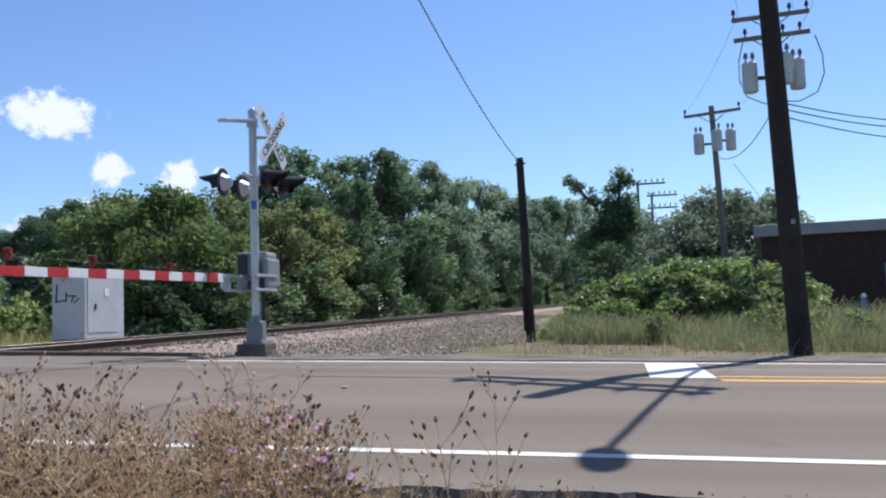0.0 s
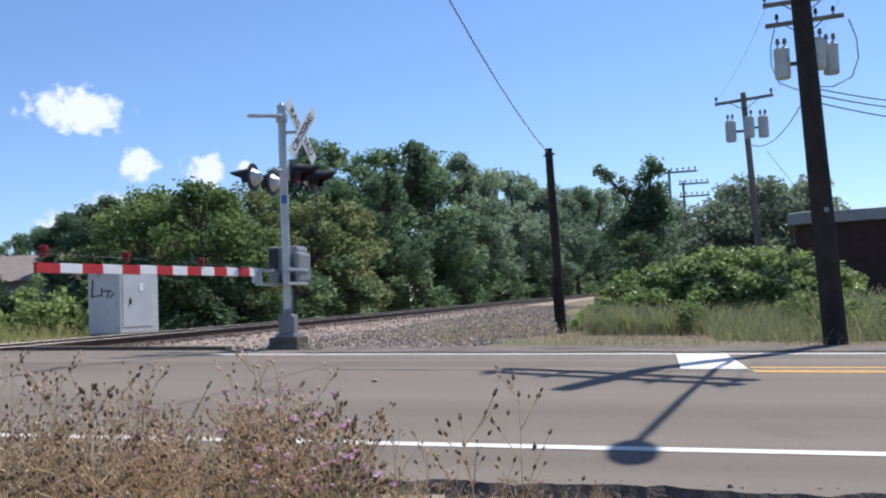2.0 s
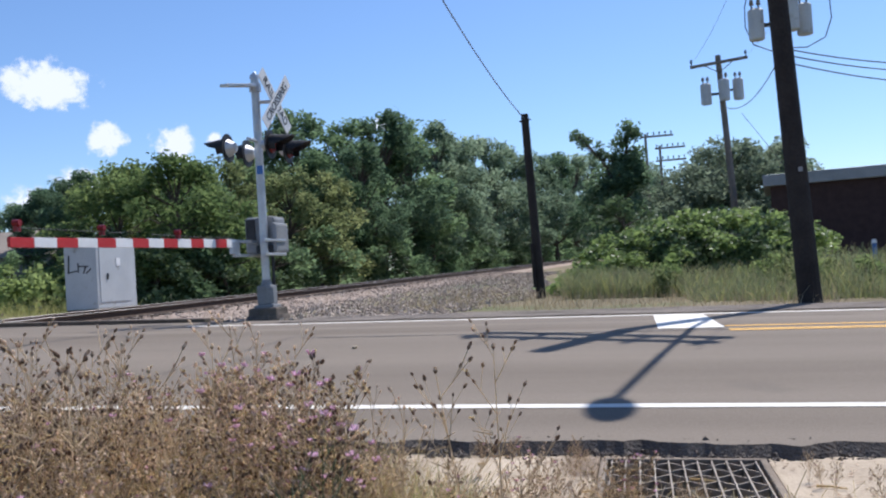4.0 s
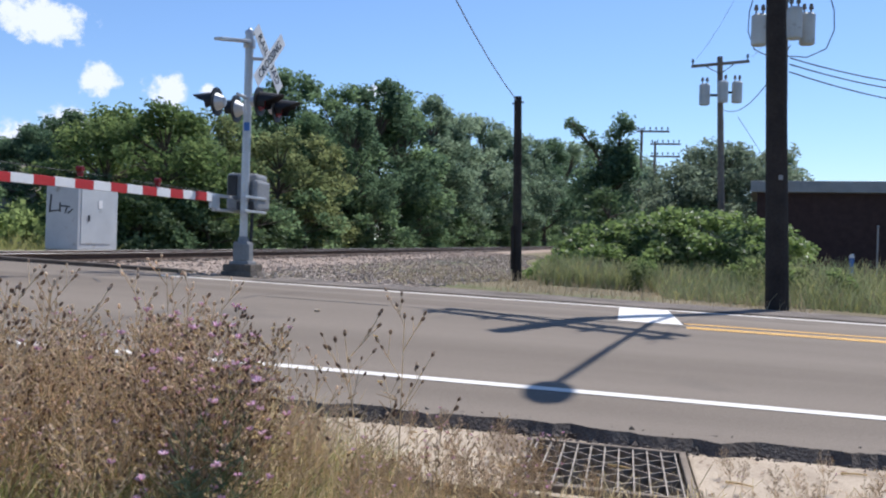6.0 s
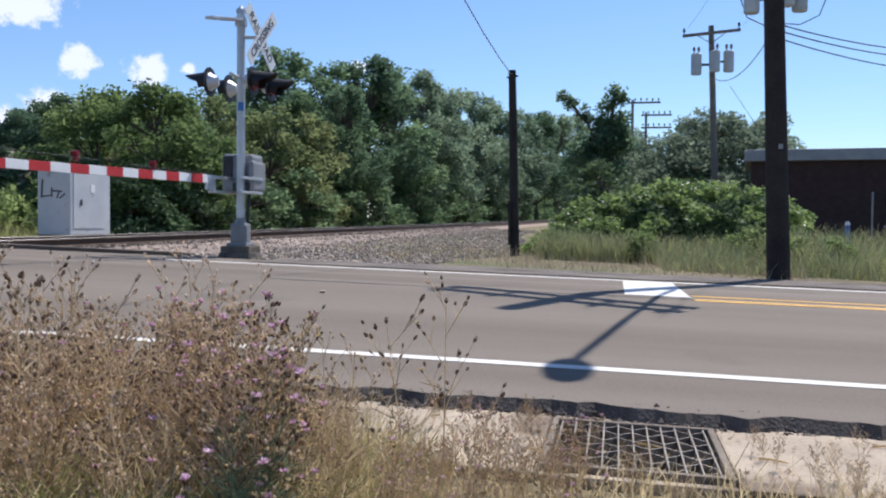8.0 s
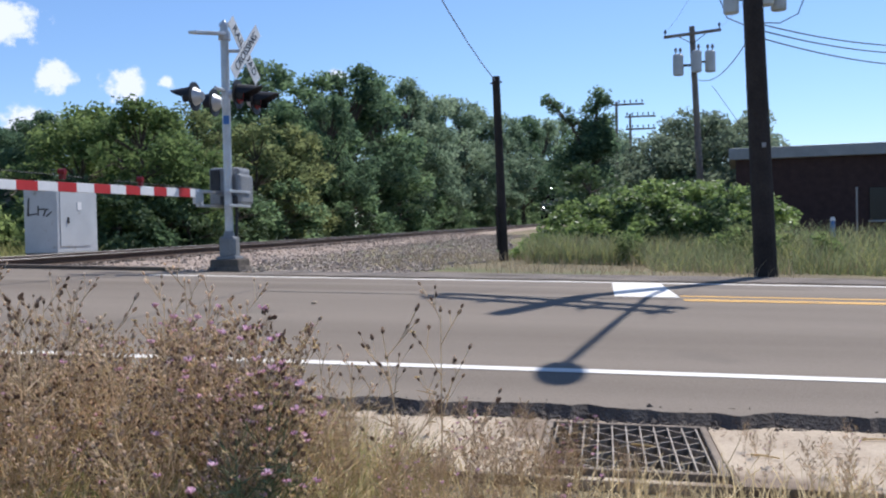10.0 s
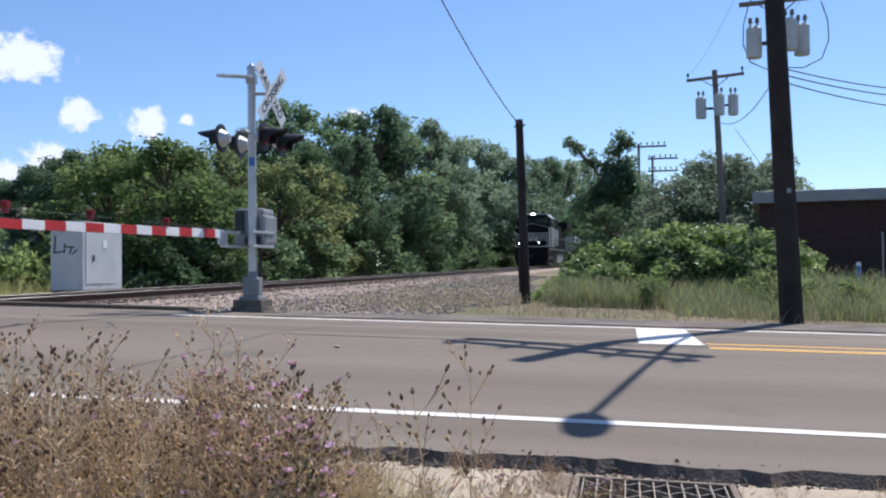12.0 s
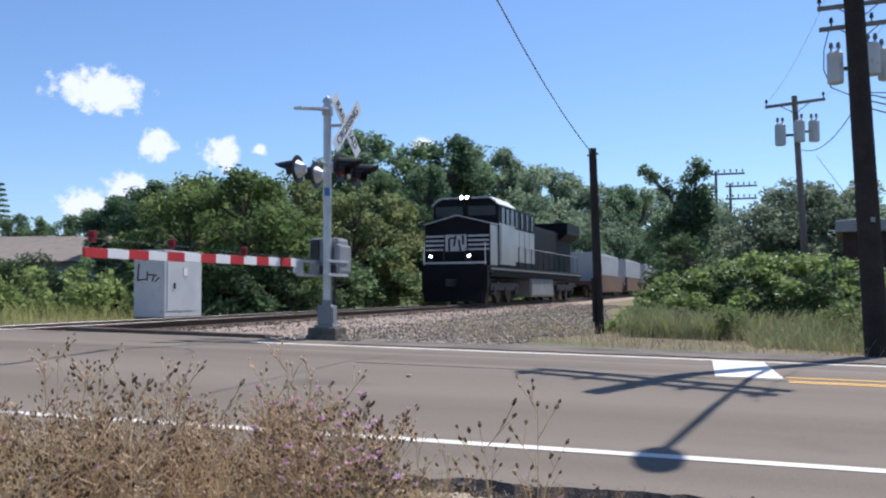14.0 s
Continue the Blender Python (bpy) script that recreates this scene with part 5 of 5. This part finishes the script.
    prism(bm, [(-0.95, 3.5), (0.95, 3.5), (1.5, 3.9), (1.5, 4.55), (-1.5, 4.55), (-1.5, 3.9)], 17.4, 21.2, "xz")
    part("radiator_wing", bm, LOCO_BLACK, lo)
    part("exhaust", made(box, (0, 12.5, 4.15), (0.9, 1.6, 0.5), bevel=0.05), DARK_STEEL, lo)
    part("fuel_tank", made(box, (0, 11.2, 0.72), (2.8, 5.2, 0.95), bevel=0.12), DUST_GREY, lo, "dusty grey fuel tank")
    for sx in (-1, 1):
        for k in range(12):
            part("stanchion", made(rod, (sx * 1.48, 5.6 + 1.35 * k, 1.6), (sx * 1.48, 5.6 + 1.35 * k, 2.6), 0.018, seg=6), DARK_STEEL, lo)
        part("walkway_rail", made(rod, (sx * 1.48, 5.6, 2.6), (sx * 1.48, 20.5, 2.6), 0.018, seg=6), DUST_GREY, lo)
        part("sill_stripe", made(box, (sx * 1.53, 11.2, 1.5), (0.015, 21, 0.06)), DUST_GREY, lo, "dusty sill stripe")
    truck(lo, (2.3, 4.2, 6.1))
    truck(lo, (16.2, 18.1, 20.0))
    for child in lo.children:
        child.scale.z = 1.035
    return lo


def truck(parent, ys):
    bm = bmesh.new()
    for sx in (-1, 1):
        box(bm, (sx * 1.1, sum(ys) / len(ys), 0.75), (0.2, ys[-1] - ys[0] + 1.1, 0.35), bevel=0.05)
        for y in ys:
            box(bm, (sx * 1.12, y, 0.55), (0.24, 0.36, 0.4), bevel=0.04)
    box(bm, (0, sum(ys) / len(ys), 0.72), (2.2, 0.5, 0.25), bevel=0.03)
    t = part("truck", bm, DARK_STEEL, parent, "dark steel bogie frame")
    for y in ys:
        for sx in (-1, 1):
            bm = bmesh.new()
            rod(bm, (sx * 0.69, y, 0.5), (sx * 0.82, y, 0.5), 0.5, seg=24)
            rod(bm, (sx * 0.65, y, 0.5), (sx * 0.7, y, 0.5), 0.53, seg=24)
            part("wheel", bm, RAIL, t)


def well_car():
    c = thing("container_car", pose(0, 0, 0), "brown well car carrying a pale grey container", "rail car", "container cars")
    bm = bmesh.new()
    box(bm, (1.35, 9, 1.05), (0.2, 14.5, 1.3), bevel=0.02)
    box(bm, (-1.35, 9, 1.05), (0.2, 14.5, 1.3), bevel=0.02)
    box(bm, (0, 9, 0.45), (2.6, 13, 0.1))
    box(bm, (0, 1.2, 1.05), (2.6, 2.2, 0.3), bevel=0.02)
    box(bm, (0, 16.8, 1.05), (2.6, 2.2, 0.3), bevel=0.02)
    part("well", bm, CAR_BROWN, c)
    part("coupler", made(box, (0, -1.2, 0.9), (0.3, 3.4, 0.3)), DARK_STEEL, c)
    bm = bmesh.new()
    box(bm, (0, 9, 2.12), (2.44, 12.6, 2.5), bevel=0.02)
    for sx in (-1, 1):
        for k in range(42):
            box(bm, (sx * 1.23, 2.85 + 0.3 * k, 2.12), (0.05, 0.14, 2.25))
    part("container", bm, CONTAINER, c, "pale grey corrugated container")
    truck(c, (0.6, 2.2))
    truck(c, (15.8, 17.4))
    return c


loco = locomotive()
cars = [well_car()]
for _ in range(4):
    cars.append(copy_thing(cars[0], pose(0, 0, 0)))


def on_track(y):
    turn = math.degrees(math.atan2(track_x(y + 11) - track_x(y - 0.01), 11.01))
    return pose(track_x(y), y, rail_z(y), 0.35, 0, -turn)


# ---- weeds ----
def weed_kind(seed, height, spread, branches, flowers, green=False, open_heads=0.38):
    """A bushy knapweed: a thin stem that forks again and again, a seed head at every tip, a few open flowers."""
    rng = random.Random(seed)
    w = thing("knapweed", pose(0, 0, 0), "dry branching knapweed with brown seed heads" if not flowers else "knapweed with pink flowers and seed heads", "weed", "roadside knapweed")
    st, bu, dry, fl, lf = (bmesh.new() for _ in range(5))

    def head(p, d):
        hr = rng.uniform(0.0034, 0.0058)
        e, f = p + d * hr * 1.3, p + d * hr * 3.0
        rod(bu, p, e, hr * 0.5, hr, 6)
        rod(bu, e, f, hr, hr * 0.5, 6)
        pick = rng.random()
        if pick < flowers:
            for i in range(11):
                a = rng.uniform(0, 6.283)
                rod(fl, f, f + Vector((0.012 * math.cos(a), 0.012 * math.sin(a), rng.uniform(0.004, 0.013))), 0.0013, 0.0032, 4, False)
        elif pick < flowers + open_heads:
            for i in range(6):
                a = rng.uniform(0, 6.283)
                rod(dry, f, f + Vector((0.008 * math.cos(a), 0.008 * math.sin(a), rng.uniform(0.0, 0.008))), 0.0012, 0.0024, 3, False)

    for s in range(2):
        a0 = rng.uniform(0, 6.283)
        foot = Vector((rng.uniform(-0.03, 0.03), rng.uniform(-0.03, 0.03), -0.02))
        h = height * rng.uniform(0.82, 1.0)
        tip = Vector((spread * math.cos(a0) * rng.random(), spread * math.sin(a0) * rng.random(), h))
        mid = foot.lerp(tip, 0.5) + Vector((rng.uniform(-0.03, 0.03), rng.uniform(-0.03, 0.03), 0))
        rod(st, foot, mid, 0.0027, 0.0021, 5, False)
        rod(st, mid, tip, 0.0021, 0.0011, 5, False)
        head(tip, Vector((0, 0, 1)))
        for b in range(branches):
            k = 0.42 + 0.56 * (b + rng.random()) / branches
            p = foot.lerp(mid, k * 2) if k < 0.5 else mid.lerp(tip, k * 2 - 1)
            a = a0 + 2.4 * b + rng.uniform(-0.4, 0.4)
            reach = (0.1 + 0.36 * (1 - k)) * height * rng.uniform(0.7, 1.15)
            d = Vector((0.62 * math.cos(a), 0.62 * math.sin(a), rng.uniform(0.6, 0.95))).normalized()
            q = p + d * reach
            rod(st, p, q, 0.0014, 0.0009, 4, False)
            head(q, d)
            for e in range(rng.choice((2, 3, 3, 4))):
                m = p.lerp(q, rng.uniform(0.35, 0.9))
                c = a + rng.choice((-1, 1)) * rng.uniform(0.5, 1.3)
                d2 = Vector((0.55 * math.cos(c), 0.55 * math.sin(c), rng.uniform(0.6, 1.0))).normalized()
                r = m + d2 * rng.uniform(0.03, 0.085)
                rod(st, m, r, 0.0009, 0.0007, 3, False)
                head(r, d2)
        for i in range(75 if green else 22):
            k = rng.uniform(0.03, 0.8)
            p = foot.lerp(tip, k)
            a = rng.uniform(0, 6.283)
            rod(lf, p, p + Vector((0.055 * math.cos(a), 0.055 * math.sin(a), rng.uniform(-0.01, 0.06))), 0.0032 if green else 0.0026, 0.0008, 3, False)
    part("stalk", st, GREEN_STEM if green else STEM, w)
    part("seed_head_spray", bu, BUD, w, kind="stuff")
    part("dried_bract_spray", dry, STRAW, w, "pale dried open heads", kind="stuff")
    part("foliage", lf, GREEN_STEM if green else STEM, w, kind="stuff")
    if flowers:
        part("blossom", fl, PETAL, w, "small pink flowers", kind="stuff")
    else:
        fl.free()
    return w


def weeds():
    rng = random.Random(31)
    kinds = [weed_kind(41, 0.72, 0.16, 11, 0), weed_kind(42, 0.68, 0.2, 12, 0), weed_kind(43, 0.7, 0.18, 11, 0.1), weed_kind(44, 0.62, 0.16, 10, 0.04, True), weed_kind(45, 0.76, 0.14, 10, 0.02), weed_kind(46, 0.66, 0.2, 12, 0.015), weed_kind(47, 0.6, 0.2, 13, 0.03), weed_kind(48, 0.8, 0.1, 7, 0.0, open_heads=0.05)]
    first = set()

    def put(i, x, y, s, turn):
        m = pose(x, y, ground_z(x, y), 0, 0, turn) @ Matrix.Scale(s, 4)
        if i not in first:
            first.add(i)
            kinds[i].matrix_basis = m
        else:
            copy_thing(kinds[i], m)
    # two tall plants that stand apart at the patch's edge
    put(7, -0.47, 2.15, 0.96, 40)
    put(7, -0.74, 2.35, 0.82, 150)
    for x, y, s in ((-0.76, 1.78, 0.92), (-0.82, 1.9, 0.9), (-0.71, 1.92, 0.84)):
        put(3, x, y, s, x * 900)
    for x, y, s, turn in ((-0.9, 2.2, 0.95, 20), (-0.98, 2.3, 0.98, 110), (-0.86, 2.12, 0.88, 200)):
        put(2, x, y, s, turn)
    # the dense patch, falling away towards the drain
    for i in range(135):
        y = rng.uniform(1.6, 3.3)
        u = rng.uniform(-0.95, -0.31)
        x = u * y + 0.06 * noise.noise((y * 3.0, u * 4, 3))
        s = rng.uniform(0.72, 0.98) * (0.6 + 0.4 * ease(-0.31, -0.42, u)) if u > -0.42 else rng.uniform(0.72, 0.98)
        flower = -0.5 < u < -0.35 and rng.random() < 0.45
        put(2 if flower else rng.choice((0, 1, 4, 5, 6)), x, y, s, rng.uniform(0, 360))
    for i in range(26):
        y = rng.uniform(1.9, 3.2)
        put(rng.choice((7, 4)), rng.uniform(-0.85, -0.4) * y, y, rng.uniform(0.95, 1.06), rng.uniform(0, 360))
    # the patch goes on outside the view
    for i in range(40):
        put(rng.choice((0, 1, 5, 6)), rng.uniform(-4.6, -2.2), rng.uniform(1.2, 3.2), rng.uniform(0.7, 1.0), rng.uniform(0, 360))
    # low rusty plants along the pad
    for i in range(60):
        y = rng.uniform(1.9, 3.15)
        put(rng.choice((0, 1, 5, 6, 6, 2)), rng.uniform(-0.33, -0.02) * y, y, rng.uniform(0.32, 0.56), rng.uniform(0, 360))
    for i in range(16):
        y = rng.uniform(2.5, 3.3)
        put(rng.choice((0, 1)), rng.uniform(-0.4, 1.4), y, rng.uniform(0.25, 0.4), rng.uniform(0, 360))
    for i in range(18):
        put(rng.choice((1, 5, 6)), rng.uniform(0.55, 2.2), rng.uniform(3.15, 3.75), rng.uniform(0.2, 0.42), rng.uniform(0, 360))
    for i in range(14):
        put(rng.choice((1, 5, 6)), rng.uniform(-1.1, -0.25), rng.uniform(3.2, 3.9), rng.uniform(0.22, 0.42), rng.uniform(0, 360))


def blades(name, n, place, h0, h1, wide, mat, seed, label, category):
    """Grass: each blade two bent quads."""
    rng = np.random.default_rng(seed)
    cs, us, vs = [], [], []
    for _ in range(n):
        x, y, hs = place(rng)
        h = rng.uniform(h0, h1) * hs
        z = ground_z(x, y)
        a, t = rng.uniform(0, 6.283), rng.uniform(0.05, 0.5)
        lean = np.array((math.cos(a) * t, math.sin(a) * t, 1.0)) * h * 0.25
        lean2 = np.array((math.cos(a) * t * 2.2, math.sin(a) * t * 2.2, 0.8)) * h * 0.25
        b = rng.uniform(0, 6.283)
        side = np.array((math.cos(b), math.sin(b), 0)) * wide * rng.uniform(0.6, 1.2)
        o = np.array((x, y, z - 0.02))
        cs += [o + lean, o + 2 * lean + lean2]
        us += [side, side * 0.6]
        vs += [lean, lean2]
    me = quads_mesh(name, np.array(cs), np.array(us), np.array(vs), mat)
    return tagged(new(name, me), label, category, kind="stuff")


def near_place(rng):
    y = 0.9 + 2.5 * rng.random()
    lo, hi = -5.0 + 0.5 * noise.noise((y * 1.5, 0, 9)), -0.22 * y + 0.05 + 0.2 * noise.noise((y * 2.2, 0, 5))
    x = lo + (hi - lo) * rng.random()
    return x, y, 0.55 + 0.45 * min(1, (hi - x) * 1.5)


def front_place(rng):
    y = 1.0 + 1.1 * rng.random()
    return rng.uniform(-0.95, -0.4) * y, y, 0.6 + 0.4 * rng.random()


def fringe_place(rng):
    y = 3.22 - 0.9 * rng.random() ** 1.5
    return rng.uniform(-1.2, 2.2), y, 0.3 + 0.2 * rng.random()


def bank_place(rng):
    x = rng.uniform(-1.6, 12)
    y = 15.4 + 5.5 * rng.random()
    y = max(y, 14.8 + rng.random() * 2 if x > 0.8 else 18.6 + rng.random() * 2)
    return x, y, (0.35 + 0.65 * ease(14.6, 19, y)) * (0.5 + 0.8 * rng.random()) * (1 + 0.4 * ease(2.4, 3.6, x))


def far_left_place(rng):
    return rng.uniform(-32, -15.8), rng.uniform(14.6, 27), 0.4 + 0.6 * rng.random()


def shoulder_place(rng):
    x = rng.uniform(-4.5, 3)
    return x, 14.2 + 6.5 * rng.random() ** 1.2 + max(0, (-1 - x)) * 0.6, 0.2 + 0.35 * rng.random() ** 2


def verge_place(rng):
    return rng.uniform(-9, 9), rng.uniform(-6, 3.1), 0.3 + 0.3 * rng.random() ** 2


weeds()
blades("verge_grass", 9000, verge_place, 0.1, 0.4, 0.0025, DULL_STRAW, 58, "sparse short dry grass on the verge", "grass")
blades("dry_grass", 25000, near_place, 0.18, 0.5, 0.0015, STRAW, 51, "tall straw-coloured dry grass on the verge", "grass")
blades("green_grass", 24000, near_place, 0.13, 0.36, 0.0018, GREEN_GRASS, 52, "green grass among the dry stalks", "grass")
blades("green_grass", 8000, front_place, 0.2, 0.46, 0.0018, GREEN_GRASS, 60, "yellowish green grass at the foot of the weeds", "grass")
blades("dry_grass", 2500, fringe_place, 0.15, 0.5, 0.0025, STRAW, 53, "sparse dry grass at the pad's edge", "grass")
blades("meadow_grass", 34000, bank_place, 0.2, 0.62, 0.006, MEADOW, 54, "tall pale green grass below the thicket", "grass")
blades("meadow_grass", 9000, bank_place, 0.2, 0.66, 0.005, DULL_STRAW, 55, "tall dry grass below the thicket", "grass")
blades("meadow_grass", 12000, bank_place, 0.2, 0.6, 0.006, GREEN_GRASS, 59, "tall fresh green grass below the thicket", "grass")
blades("meadow_grass", 5000, far_left_place, 0.3, 0.8, 0.012, GREEN_GRASS, 56, "rough grass across the railway", "grass")
blades("sparse_grass", 2200, shoulder_place, 0.25, 0.7, 0.006, DULL_STRAW, 57, "sparse dry grass on the stony shoulder", "grass")


# ---- clouds ----
clouds = []


def cloud(x, y, z, w, h, seed):
    """A far sheet of vapour in the sky."""
    w, h = w * 1.25, h * 1.5
    me = bpy.data.meshes.new("cloud")
    me.from_pydata([(-w / 2, 0, -h / 2), (w / 2, 0, -h / 2), (w / 2, 0, h / 2), (-w / 2, 0, h / 2)], [], [(0, 1, 2, 3)])
    uv = me.uv_layers.new(name="UVMap")
    uv.data.foreach_set("uv", (0, 0, 1, 0, 1, 1, 0, 1))
    me.materials.append(CLOUD)
    ob = new("cloud", me)
    ob.matrix_basis = pose(x, y, z, 0, 0, math.degrees(math.atan2(-x, y)))
    clouds.append((ob, x, y, z))
    tagged(ob, "small white fair-weather cumulus cloud", "cloud", "clouds", "structure")


for row in ((-955, 1289, 347, 157, 69, 170), (-862, 1315, 257, 60, 48, 275), (-761, 1344, 241, 69, 57, 388), (-697, 1362, 248, 30, 20, 460), (-973, 1284, 156, 105, 50, 150), (-902, 1304, 182, 92, 52, 230), (-439, 1435, 257, 37, 22, 750), (-813, 1329, 192, 37, 17, 330)):
    cloud(*row)


def motions():
    speed, stop = 22.0, 38.1
    for t_ob, back in [(loco, 0.0)] + [(c, 27.6 + 18.4 * i) for i, c in enumerate(cars)]:
        walk(t_ob, [(t / 2, on_track(stop + back + speed * (14 - t / 2))) for t in range(29)])
    # the clouds drift slowly on the wind
    for ob, x, y, z in clouds:
        turn = math.degrees(math.atan2(-x, y))
        walk(ob, [(t, pose(x + 4.7 * (14 - t), y, z - 0.9 * (14 - t), 0, 0, turn)) for t in (0, 14)])


motions()
